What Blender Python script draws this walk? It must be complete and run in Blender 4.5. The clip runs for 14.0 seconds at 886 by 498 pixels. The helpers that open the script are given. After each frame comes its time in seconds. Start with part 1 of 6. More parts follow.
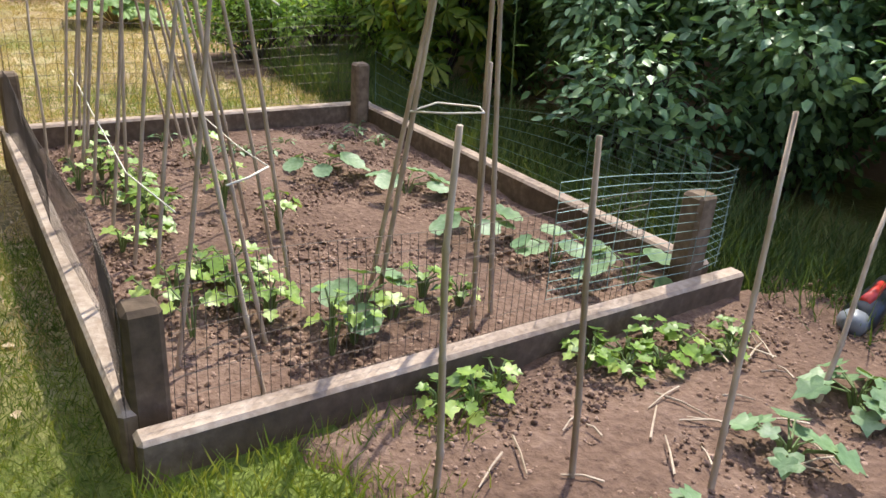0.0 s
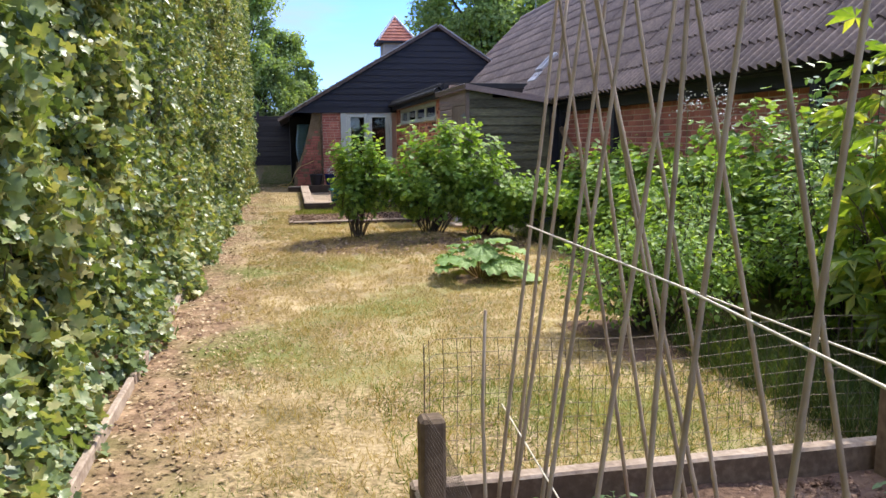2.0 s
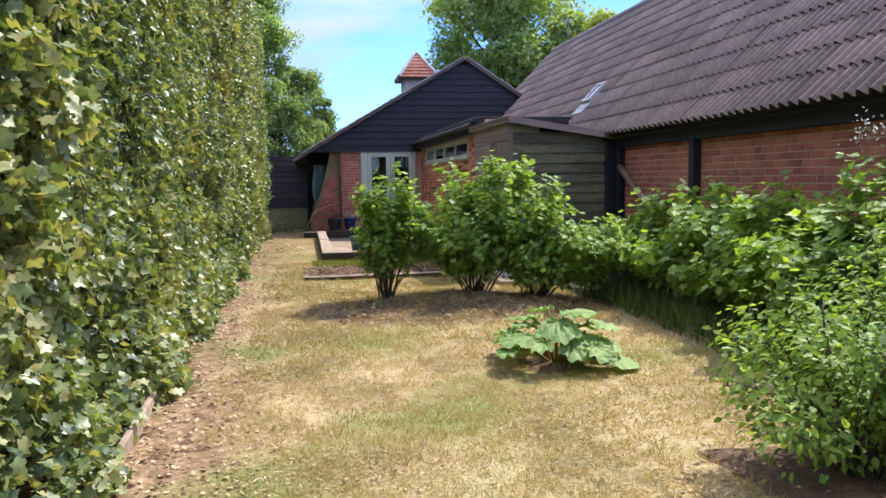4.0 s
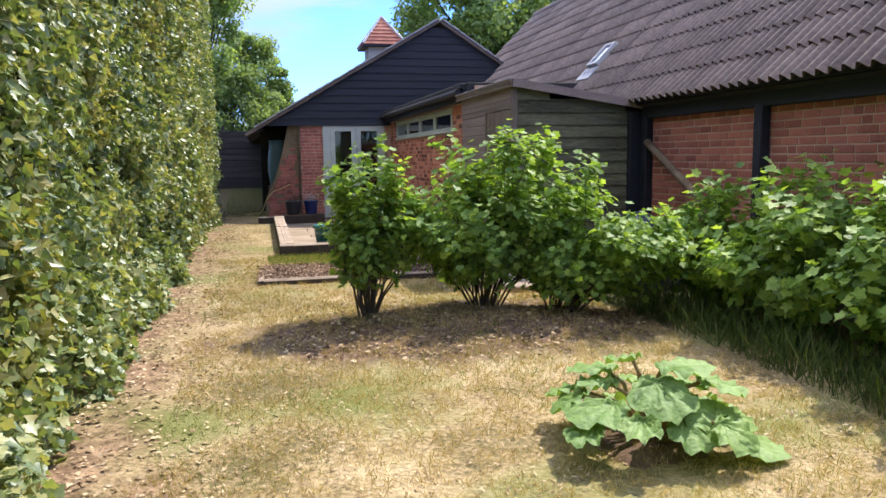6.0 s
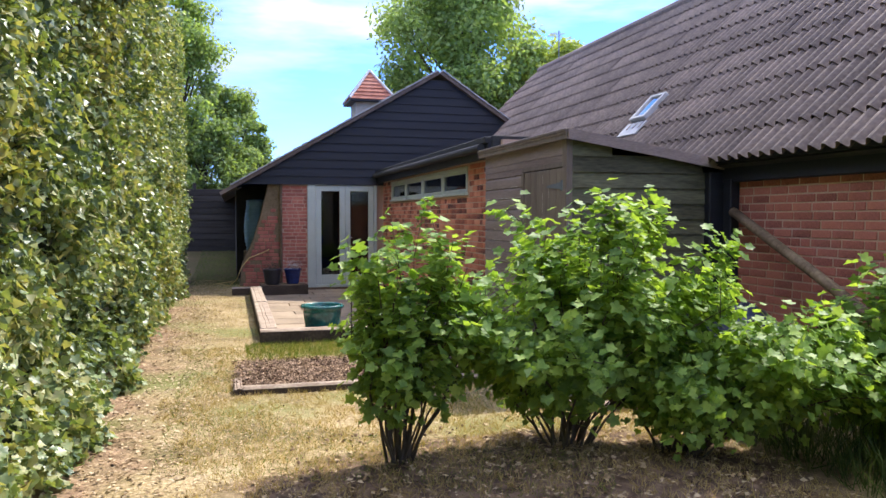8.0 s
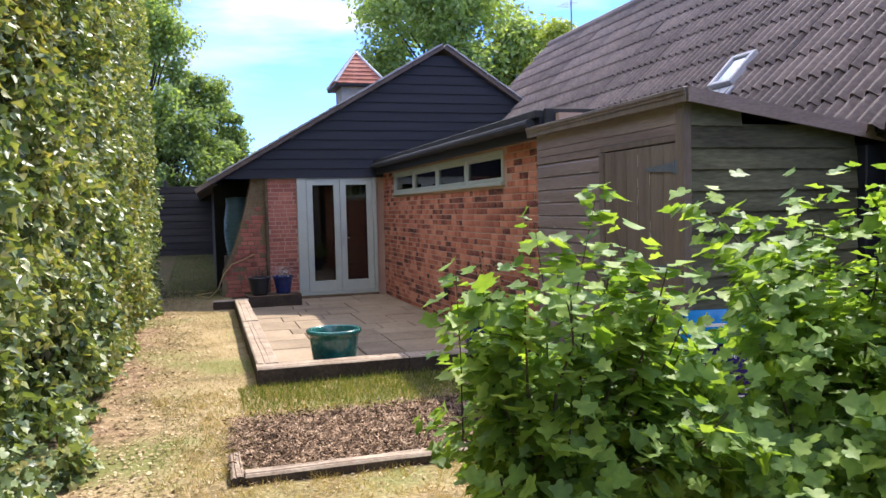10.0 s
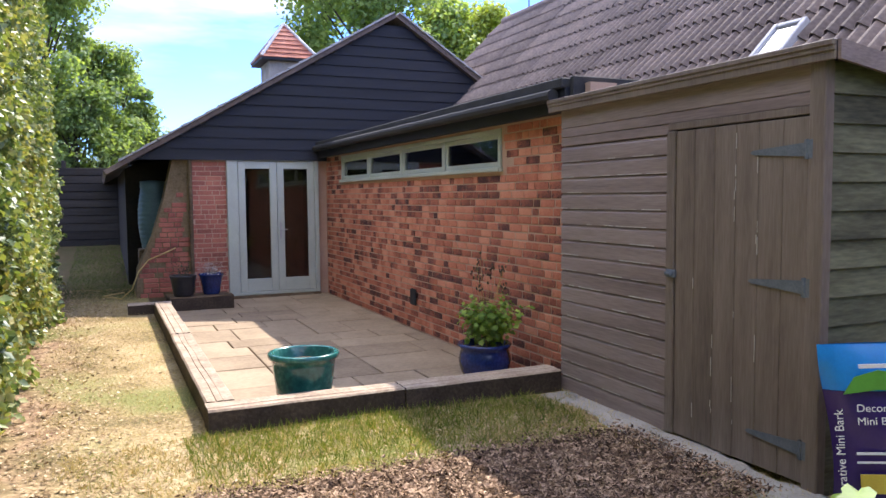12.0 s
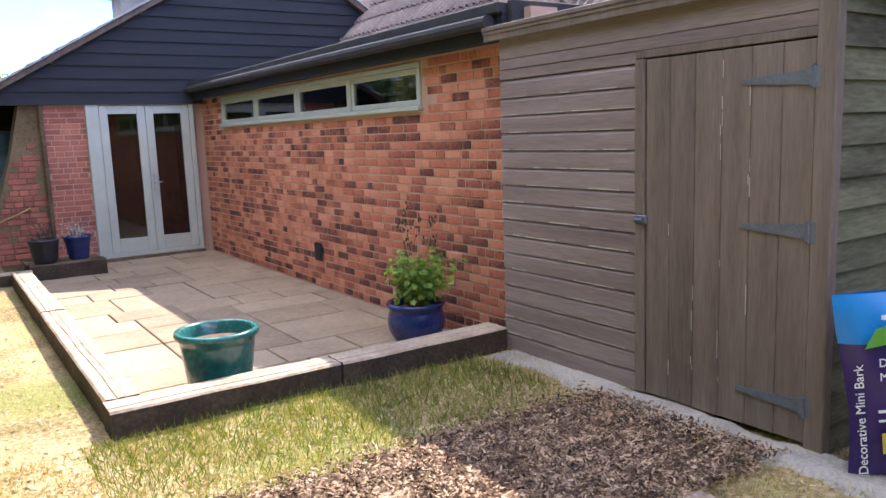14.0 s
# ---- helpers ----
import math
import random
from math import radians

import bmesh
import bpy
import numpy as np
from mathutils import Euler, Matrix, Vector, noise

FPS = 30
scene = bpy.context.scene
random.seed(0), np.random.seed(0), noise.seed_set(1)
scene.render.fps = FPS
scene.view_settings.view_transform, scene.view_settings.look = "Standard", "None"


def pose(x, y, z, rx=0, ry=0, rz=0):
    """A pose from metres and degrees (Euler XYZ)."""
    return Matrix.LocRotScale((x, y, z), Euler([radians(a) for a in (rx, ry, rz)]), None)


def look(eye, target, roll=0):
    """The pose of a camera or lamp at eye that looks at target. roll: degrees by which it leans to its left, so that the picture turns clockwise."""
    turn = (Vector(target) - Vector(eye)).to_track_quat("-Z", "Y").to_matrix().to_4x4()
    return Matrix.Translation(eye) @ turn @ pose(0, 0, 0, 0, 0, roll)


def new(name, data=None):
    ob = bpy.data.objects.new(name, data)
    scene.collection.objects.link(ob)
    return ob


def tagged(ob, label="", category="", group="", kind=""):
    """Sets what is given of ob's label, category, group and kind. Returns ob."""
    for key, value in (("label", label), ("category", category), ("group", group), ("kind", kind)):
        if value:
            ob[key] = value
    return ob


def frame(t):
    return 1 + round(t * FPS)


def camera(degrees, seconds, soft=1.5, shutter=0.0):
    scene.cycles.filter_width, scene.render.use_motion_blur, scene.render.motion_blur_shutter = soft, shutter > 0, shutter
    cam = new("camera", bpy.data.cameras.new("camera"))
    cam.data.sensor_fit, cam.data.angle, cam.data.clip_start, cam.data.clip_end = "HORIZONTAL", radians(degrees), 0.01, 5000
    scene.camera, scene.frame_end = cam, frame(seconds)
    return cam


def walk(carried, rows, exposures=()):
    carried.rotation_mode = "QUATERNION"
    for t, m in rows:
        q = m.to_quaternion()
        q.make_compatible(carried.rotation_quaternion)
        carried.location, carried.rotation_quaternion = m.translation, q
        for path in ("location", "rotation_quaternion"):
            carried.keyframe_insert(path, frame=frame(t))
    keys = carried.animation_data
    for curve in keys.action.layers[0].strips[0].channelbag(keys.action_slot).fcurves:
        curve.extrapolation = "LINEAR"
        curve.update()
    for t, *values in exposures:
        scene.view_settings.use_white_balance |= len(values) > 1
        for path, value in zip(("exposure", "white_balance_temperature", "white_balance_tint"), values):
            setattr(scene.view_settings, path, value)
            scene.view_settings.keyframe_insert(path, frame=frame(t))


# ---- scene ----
cam = camera(60.3, 14.0)
PATH = [
    (0, (-0.226, 1.95, 1.212), (0.81, 3.468, 0.423), 4.0),
    (0.3, (-0.271, 2.177, 1.268), (0.663, 3.8, 0.566), 4.2),
    (0.5, (-0.292, 2.316, 1.281), (0.57, 4.006, 0.648), 4.0),
    (1, (-0.296, 2.704, 1.316), (0.379, 4.524, 0.832), 2.9),
    (1.5, (-0.343, 3.094, 1.351), (0.161, 4.996, 0.994), 1.2),
    (2, (-0.397, 3.497, 1.371), (-0.01, 5.438, 1.085), -0.5),
    (2.5, (-0.407, 3.934, 1.388), (-0.107, 5.903, 1.21), -1.6),
    (3, (-0.407, 4.379, 1.384), (-0.138, 6.357, 1.262), -1.9),
    (3.5, (-0.397, 4.845, 1.382), (-0.091, 6.816, 1.233), -1.4),
    (6, (-0.354, 7.505, 1.397), (0.102, 9.437, 1.154), -0.8),
    (6.5, (-0.372, 8.013, 1.423), (0.107, 9.94, 1.179), -1.0),
    (7, (-0.356, 8.562, 1.489), (0.127, 10.496, 1.326), -1.9),
    (7.5, (-0.402, 9.091, 1.485), (0.1, 11.024, 1.391), -0.6),
    (8, (-0.438, 9.616, 1.47), (0.095, 11.542, 1.385), 0.1),
    (10.5, (-0.553, 12.203, 1.529), (0.059, 14.103, 1.415), -1.8),
    (11, (-0.601, 12.66, 1.531), (0.067, 14.542, 1.42), -1.0),
    (11.5, (-0.674, 13.007, 1.53), (0.046, 14.869, 1.415), -0.5),
    (12, (-0.722, 13.401, 1.542), (0.092, 15.223, 1.403), -0.5),
    (12.5, (-0.714, 13.758, 1.532), (0.118, 15.571, 1.379), -1.7),
    (13, (-0.741, 14.057, 1.552), (0.099, 15.861, 1.356), -2.4),
    (13.5, (-0.77, 14.218, 1.575), (0.18, 15.96, 1.324), -2.3),
    (14, (-0.797, 14.223, 1.569), (0.301, 15.868, 1.269), -2.1),
]
EXPOSURES = [(0.0, 2.05, 6600, 8), (1.0, 1.95, 6600, 9), (3.0, 1.9, 6500, 10), (6.0, 1.98, 6550, 10), (8.0, 2.08, 6550, 10), (11.0, 2.1, 6650, 11),
             (12.5, 2.5, 6600, 13), (13.2, 2.65, 6600, 14), (14.0, 2.8, 6600, 14)]
walk(cam, [(t, look(eye, target, roll)) for t, eye, target, roll in PATH], EXPOSURES)

# ---- light ----
SUN_TO = Vector((0.60, 0.48, 1.0)).normalized()
sun = new("sun", bpy.data.lights.new("sun", "SUN"))
sun.data.energy, sun.data.angle, sun.data.color = 1.75, radians(0.53), (1.0, 0.95, 0.87)
sun.matrix_world = look(SUN_TO * 60, (0, 0, 0))
world = bpy.data.worlds.new("sky")
scene.world = world
world.use_nodes = True
wn, wl = world.node_tree.nodes, world.node_tree.links
wn.clear()
sky = wn.new("ShaderNodeTexSky")
sky.sky_type, sky.sun_disc = "NISHITA", False
sky.altitude, sky.air_density, sky.dust_density, sky.ozone_density = 1500, 0.9, 0.15, 3.0
sky.sun_elevation = math.asin(SUN_TO.z)
sky.sun_rotation = math.atan2(SUN_TO.x, SUN_TO.y)
wco = wn.new("ShaderNodeTexCoord")
wmap = wn.new("ShaderNodeMapping")
wmap.inputs["Scale"].default_value = (1.0, 0.8, 4.5)
wmap.inputs["Location"].default_value = (0.35, 0.2, 0.15)
wl.new(wco.outputs["Generated"], wmap.inputs["Vector"])
wno = wn.new("ShaderNodeTexNoise")
wno.inputs["Scale"].default_value, wno.inputs["Detail"].default_value, wno.inputs["Roughness"].default_value = 2.1, 7.0, 0.55
wl.new(wmap.outputs[0], wno.inputs["Vector"])
wramp = wn.new("ShaderNodeValToRGB")
wramp.color_ramp.elements[0].position, wramp.color_ramp.elements[1].position = 0.48, 0.68
wl.new(wno.outputs[0], wramp.inputs[0])
wmix = wn.new("ShaderNodeMix")
wmix.data_type = "RGBA"
wl.new(wramp.outputs[0], wmix.inputs[0])
wdeep = wn.new("ShaderNodeMixRGB")
wdeep.blend_type = "MULTIPLY"
wdeep.inputs[0].default_value = 1.0
wdeep.inputs[2].default_value = (0.30, 0.41, 0.70, 1)
wl.new(sky.outputs[0], wdeep.inputs[1])
wl.new(wdeep.outputs[0], wmix.inputs[6])
# the veil of cloud is thin at the horizon and brightens towards the zenith
wsep = wn.new("ShaderNodeSeparateXYZ")
wl.new(wco.outputs["Generated"], wsep.inputs[0])
wrise = wn.new("ShaderNodeMapRange")
wrise.interpolation_type = "SMOOTHSTEP"
wrise.inputs["From Min"].default_value, wrise.inputs["From Max"].default_value = 0.08, 0.85
wrise.inputs["To Min"].default_value, wrise.inputs["To Max"].default_value = 1.1, 11.0
wl.new(wsep.outputs[2], wrise.inputs["Value"])
wcloud = wn.new("ShaderNodeMixRGB")
wcloud.blend_type = "MULTIPLY"
wcloud.inputs[0].default_value = 1.0
wcloud.inputs[1].default_value = (1.0, 0.99, 0.97, 1)
wl.new(wrise.outputs[0], wcloud.inputs[2])
wl.new(wcloud.outputs[0], wmix.inputs[7])
wbg = wn.new("ShaderNodeBackground")
wbg.inputs["Strength"].default_value = 0.15
wl.new(wmix.outputs[2], wbg.inputs["Color"])
wout = wn.new("ShaderNodeOutputWorld")
wl.new(wbg.outputs[0], wout.inputs["Surface"])


# ---- materials ----
def surf(name, colours, scale=6.0, fine=60.0, rough=0.8, bump=0.3, rand="", spread=0.25, metal=0.0, spec=0.4,
         stretch=(1, 1, 1), bump_scale=None, dist=0.01, translucent=0.0, contrast=0.22, hue=0.0):
    """A procedural surface: colours along a ramp over two scales of noise, value varied piece by piece."""
    m = bpy.data.materials.new(name)
    m.use_nodes = True
    n, l = m.node_tree.nodes, m.node_tree.links
    b = n["Principled BSDF"]
    co = n.new("ShaderNodeTexCoord")
    mp = n.new("ShaderNodeMapping")
    mp.inputs["Scale"].default_value = stretch
    l.new(co.outputs["Object"], mp.inputs["Vector"])
    big, small = n.new("ShaderNodeTexNoise"), n.new("ShaderNodeTexNoise")
    for node, s, d in ((big, scale, 4.0), (small, fine, 5.0)):
        node.inputs["Scale"].default_value, node.inputs["Detail"].default_value = s, d
        l.new(mp.outputs[0], node.inputs["Vector"])
    mix = n.new("ShaderNodeMath")
    mix.operation = "MULTIPLY_ADD"
    mix.inputs[1].default_value = 0.45
    l.new(small.outputs[0], mix.inputs[0])
    half = n.new("ShaderNodeMath")
    half.operation = "MULTIPLY"
    half.inputs[1].default_value = 0.55
    l.new(big.outputs[0], half.inputs[0])
    l.new(half.outputs[0], mix.inputs[2])
    fac = mix.outputs[0]
    if rand:
        if rand == "island":
            src = n.new("ShaderNodeNewGeometry").outputs["Random Per Island"]
        else:
            src = n.new("ShaderNodeObjectInfo").outputs["Random"]
        off = n.new("ShaderNodeMath")
        off.operation = "MULTIPLY_ADD"
        off.inputs[1].default_value = spread
        l.new(src, off.inputs[0])
        sub = n.new("ShaderNodeMath")
        sub.operation = "SUBTRACT"
        sub.inputs[1].default_value = spread / 2
        l.new(fac, sub.inputs[0])
        l.new(sub.outputs[0], off.inputs[2])
        fac = off.outputs[0]
    ramp = n.new("ShaderNodeValToRGB")
    while len(ramp.color_ramp.elements) < len(colours):
        ramp.color_ramp.elements.new(0.5)
    lo, hi = 0.5 - contrast, 0.5 + contrast
    for i, (e, c) in enumerate(zip(ramp.color_ramp.elements, colours)):
        e.position = lo + (hi - lo) * i / max(1, len(colours) - 1)
        e.color = (*c, 1)
    l.new(fac, ramp.inputs[0])
    l.new(ramp.outputs[0], b.inputs["Base Color"])
    b.inputs["Roughness"].default_value = rough
    b.inputs["Metallic"].default_value = metal
    b.inputs["Specular IOR Level"].default_value = spec
    if bump:
        bn = n.new("ShaderNodeBump")
        bn.inputs["Strength"].default_value, bn.inputs["Distance"].default_value = bump, dist
        src = small
        if bump_scale:
            src = n.new("ShaderNodeTexNoise")
            src.inputs["Scale"].default_value, src.inputs["Detail"].default_value = bump_scale, 6.0
            l.new(mp.outputs[0], src.inputs["Vector"])
        l.new(src.outputs[0], bn.inputs["Height"])
        l.new(bn.outputs[0], b.inputs["Normal"])
    if translucent:
        tr = n.new("ShaderNodeBsdfTranslucent")
        bright = n.new("ShaderNodeMixRGB")
        bright.blend_type = "MULTIPLY"
        bright.inputs[0].default_value = 1.0
        bright.inputs[2].default_value = (1.5, 1.45, 0.5, 1)
        l.new(ramp.outputs[0], bright.inputs[1])
        l.new(bright.outputs[0], tr.inputs["Color"])
        ms = n.new("ShaderNodeMixShader")
        ms.inputs[0].default_value = translucent
        l.new(b.outputs[0], ms.inputs[1])
        l.new(tr.outputs[0], ms.inputs[2])
        l.new(ms.outputs[0], n["Material Output"].inputs["Surface"])
    return m


def plain(name, colour, rough=0.5, metal=0.0, spec=0.5):
    return surf(name, [tuple(c * 0.85 for c in colour), tuple(min(1, c * 1.12) for c in colour)], 9, 90, rough, 0.05, metal=metal, spec=spec)


M = {}
M["brick"] = surf("red_brick", [(0.10, 0.048, 0.046), (0.41, 0.14, 0.093), (0.57, 0.215, 0.14), (0.67, 0.31, 0.21)], 5, 70, 0.9, 0.5, "object", 0.42, spec=0.2, dist=0.004)
M["brick_rest"] = surf("red_brick_rest", [(0.10, 0.048, 0.046), (0.41, 0.14, 0.093), (0.57, 0.215, 0.14), (0.67, 0.31, 0.21)], 5, 70, 0.9, 0.5, "island", 0.42, spec=0.2, dist=0.004)
M["old_brick"] = surf("old_brick", [(0.213, 0.081, 0.063), (0.413, 0.149, 0.115), (0.525, 0.207, 0.149)], 4, 60, 0.92, 0.5, "object", 0.25, spec=0.2, dist=0.004)
M["old_brick_rest"] = surf("old_brick_rest", [(0.213, 0.081, 0.063), (0.413, 0.149, 0.115), (0.525, 0.207, 0.149)], 4, 60, 0.92, 0.5, "island", 0.25, spec=0.2, dist=0.004)
M["mortar"] = surf("mortar", [(0.44, 0.29, 0.22), (0.60, 0.42, 0.32)], 3, 80, 0.95, 0.5, spec=0.1, dist=0.004)
M["black_wood"] = surf("black_boarding", [(0.005, 0.007, 0.011), (0.011, 0.013, 0.022), (0.020, 0.024, 0.039)], 2, 30, 0.62, 0.4, "island", 0.2, stretch=(0.35, 1, 6), spec=0.45)
M["shed_wood"] = surf("shed_boarding", [(0.156, 0.117, 0.109), (0.249, 0.192, 0.181), (0.349, 0.279, 0.264)], 2, 26, 0.6, 0.35, "object", 0.12, stretch=(1, 0.25, 4), spec=0.45, dist=0.004)
M["shed_door"] = surf("shed_door_paint", [(0.105, 0.078, 0.065), (0.178, 0.139, 0.115), (0.246, 0.201, 0.168)], 2, 22, 0.55, 0.35, "object", 0.10, stretch=(2, 5, 0.4), spec=0.45, dist=0.004)
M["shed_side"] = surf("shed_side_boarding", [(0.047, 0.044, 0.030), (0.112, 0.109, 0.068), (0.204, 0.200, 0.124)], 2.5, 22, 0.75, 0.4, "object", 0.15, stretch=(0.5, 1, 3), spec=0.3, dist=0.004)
M["bare_wood"] = surf("bare_wood_edge", [(0.36, 0.33, 0.29), (0.6, 0.57, 0.52)], 9, 40, 0.9, 0.2)
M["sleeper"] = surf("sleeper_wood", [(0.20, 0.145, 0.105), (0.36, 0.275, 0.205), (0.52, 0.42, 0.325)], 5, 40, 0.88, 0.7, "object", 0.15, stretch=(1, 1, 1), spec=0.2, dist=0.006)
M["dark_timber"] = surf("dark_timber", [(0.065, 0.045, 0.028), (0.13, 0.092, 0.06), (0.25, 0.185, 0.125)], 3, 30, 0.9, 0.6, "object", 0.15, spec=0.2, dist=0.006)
M["slab"] = surf("stone_slab", [(0.215, 0.158, 0.106), (0.298, 0.224, 0.151), (0.389, 0.295, 0.202)], 2.2, 24, 0.85, 0.5, "object", 0.28, spec=0.3, dist=0.005)
M["roof"] = surf("corrugated_roof", [(0.086, 0.066, 0.058), (0.187, 0.144, 0.124), (0.310, 0.241, 0.205)], 1.1, 26, 0.7, 0.5, "object", 0.14, spec=0.3, dist=0.004)
M["felt"] = surf("roofing_felt", [(0.018, 0.019, 0.022), (0.05, 0.05, 0.055)], 5, 90, 0.85, 0.4)
M["frame_paint"] = surf("pale_green_paint", [(0.414, 0.460, 0.414), (0.529, 0.575, 0.529)], 4, 50, 0.45, 0.08, spec=0.5)
M["iron"] = surf("grey_iron", [(0.10, 0.12, 0.15), (0.20, 0.23, 0.27)], 12, 90, 0.5, 0.2, metal=0.3)
M["soil"] = surf("red_soil", [(0.075, 0.045, 0.032), (0.146, 0.092, 0.065), (0.231, 0.156, 0.115)], 2.2, 38, 0.95, 0.8, spec=0.1, dist=0.02)
M["clod"] = surf("soil_clods", [(0.103, 0.062, 0.044), (0.212, 0.135, 0.095), (0.345, 0.235, 0.172)], 9, 60, 0.95, 0.6, "island", 0.3, spec=0.1)
M["mulch"] = surf("bark_chips", [(0.045, 0.028, 0.02), (0.17, 0.105, 0.065), (0.58, 0.41, 0.28)], 9, 60, 0.9, 0.4, "island", 0.45, spec=0.15)
M["dry_leaf"] = surf("dry_leaves", [(0.20, 0.13, 0.065), (0.41, 0.29, 0.16), (0.60, 0.47, 0.30)], 9, 60, 0.85, 0.2, "island", 0.5, spec=0.2)
M["straw"] = surf("dry_grass_blades", [(0.312, 0.228, 0.095), (0.473, 0.36, 0.172), (0.596, 0.483, 0.284)], 2, 30, 0.8, 0.0, "island", 0.35, spec=0.2, translucent=0.25)
M["grass"] = surf("green_grass_blades", [(0.075, 0.12, 0.022), (0.15, 0.205, 0.04), (0.30, 0.31, 0.085)], 2, 30, 0.7, 0.0, "island", 0.35, spec=0.25, translucent=0.3)
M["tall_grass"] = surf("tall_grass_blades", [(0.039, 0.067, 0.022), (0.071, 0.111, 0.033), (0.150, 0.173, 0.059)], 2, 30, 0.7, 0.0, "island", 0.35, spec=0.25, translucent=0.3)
M["hedge_leaf"] = surf("hedge_leaves", [(0.067, 0.109, 0.048), (0.155, 0.213, 0.081), (0.255, 0.319, 0.125), (0.429, 0.418, 0.195)], 0.9, 20, 0.40, 0.0, "island", 0.46, spec=0.5, translucent=0.3)
M["currant_leaf"] = surf("currant_leaves", [(0.112, 0.198, 0.05), (0.213, 0.341, 0.077), (0.37, 0.495, 0.121)], 2, 30, 0.52, 0.15, "island", 0.40, spec=0.32, translucent=0.45)
M["dark_leaf"] = surf("dark_leaves", [(0.086, 0.161, 0.086), (0.161, 0.272, 0.119), (0.272, 0.397, 0.160)], 1.4, 30, 0.45, 0.0, "island", 0.36, spec=0.45, translucent=0.22)
M["yellow_leaf"] = surf("yellow_green_leaves", [(0.10, 0.175, 0.035), (0.19, 0.28, 0.055), (0.42, 0.43, 0.10)], 2, 30, 0.45, 0.0, "island", 0.36, spec=0.4, translucent=0.5)
M["tree_leaf"] = surf("tree_leaves", [(0.143, 0.215, 0.098), (0.247, 0.345, 0.150), (0.377, 0.468, 0.221)], 0.35, 6, 0.55, 0.0, "island", 0.30, spec=0.35, translucent=0.55)
M["veg_leaf"] = surf("vegetable_leaves", [(0.10, 0.18, 0.03), (0.21, 0.33, 0.05), (0.36, 0.45, 0.10)], 3, 40, 0.42, 0.2, "island", 0.36, spec=0.4, translucent=0.3)
M["squash_leaf"] = surf("squash_leaves", [(0.09, 0.16, 0.07), (0.16, 0.26, 0.11), (0.28, 0.36, 0.20)], 8, 50, 0.5, 0.3, "island", 0.3, spec=0.4, translucent=0.2)
M["rhubarb"] = surf("rhubarb_leaves", [(0.095, 0.175, 0.048), (0.180, 0.299, 0.073), (0.317, 0.433, 0.136)], 3, 30, 0.55, 0.5, "island", 0.3, spec=0.3, translucent=0.25, dist=0.02)
M["stem"] = surf("brown_stems", [(0.05, 0.038, 0.026), (0.12, 0.095, 0.065)], 9, 60, 0.85, 0.4)
M["red_stem"] = surf("red_stalks", [(0.18, 0.07, 0.03), (0.24, 0.22, 0.07)], 9, 60, 0.5, 0.1)
M["green_stem"] = surf("green_stalks", [(0.10, 0.15, 0.04), (0.17, 0.22, 0.07)], 9, 60, 0.6, 0.1)
M["bark"] = surf("tree_bark", [(0.045, 0.036, 0.028), (0.13, 0.11, 0.085)], 4, 30, 0.95, 0.8, dist=0.03)
M["cane"] = surf("bamboo_cane", [(0.23, 0.165, 0.105), (0.37, 0.28, 0.19), (0.49, 0.39, 0.28)], 5, 40, 0.55, 0.2, "object", 0.2, stretch=(1, 1, 0.3), spec=0.4)
M["string"] = surf("pale_string", [(0.55, 0.50, 0.38), (0.75, 0.70, 0.58)], 30, 200, 0.95, 0.3)
M["wire"] = surf("green_wire", [(0.10, 0.17, 0.14), (0.26, 0.36, 0.31)], 20, 90, 0.45, 0.0, metal=0.5)
M["rust_wire"] = surf("dark_wire", [(0.07, 0.055, 0.04), (0.15, 0.11, 0.08)], 20, 90, 0.7, 0.0, metal=0.3)
M["blue_glaze"] = surf("blue_glaze", [(0.008, 0.014, 0.06), (0.015, 0.03, 0.14), (0.03, 0.06, 0.24)], 5, 40, 0.16, 0.05, spec=0.6)
M["green_glaze"] = surf("green_glaze", [(0.008, 0.05, 0.055), (0.02, 0.13, 0.12), (0.08, 0.27, 0.23)], 4, 30, 0.18, 0.05, spec=0.6)
M["dark_glaze"] = surf("dark_glaze", [(0.012, 0.014, 0.02), (0.035, 0.035, 0.045)], 5, 40, 0.3, 0.05, spec=0.5)
M["concrete"] = surf("concrete", [(0.22, 0.20, 0.17), (0.36, 0.33, 0.29), (0.46, 0.43, 0.38)], 3, 50, 0.92, 0.6, spec=0.15, dist=0.006)
M["render"] = surf("stained_render", [(0.10, 0.075, 0.04), (0.20, 0.15, 0.09), (0.30, 0.22, 0.15)], 2, 30, 0.95, 0.5, spec=0.15)
M["red_tile"] = surf("red_roof_tile", [(0.22, 0.075, 0.05), (0.36, 0.13, 0.085), (0.46, 0.20, 0.14)], 4, 40, 0.85, 0.4, "object", 0.25)
M["lead"] = surf("lead_grey", [(0.34, 0.34, 0.36), (0.52, 0.52, 0.54)], 4, 40, 0.6, 0.2)
M["white_paint"] = surf("weathered_white", [(0.50, 0.49, 0.46), (0.68, 0.67, 0.64)], 3, 40, 0.7, 0.2)
M["water_butt"] = surf("water_butt_plastic", [(0.07, 0.14, 0.165), (0.12, 0.21, 0.24)], 3, 40, 0.5, 0.1)
M["side_shade"] = surf("timber_shade", [(0.030, 0.022, 0.017), (0.065, 0.048, 0.037), (0.12, 0.09, 0.07)], 4, 40, 0.85, 0.7, spec=0.25)
M["fence_wood"] = surf("dark_fence_wood", [(0.012, 0.010, 0.009), (0.026, 0.022, 0.019), (0.05, 0.043, 0.037)], 2, 30, 0.85, 0.4, "object", 0.2, stretch=(0.4, 1, 5))
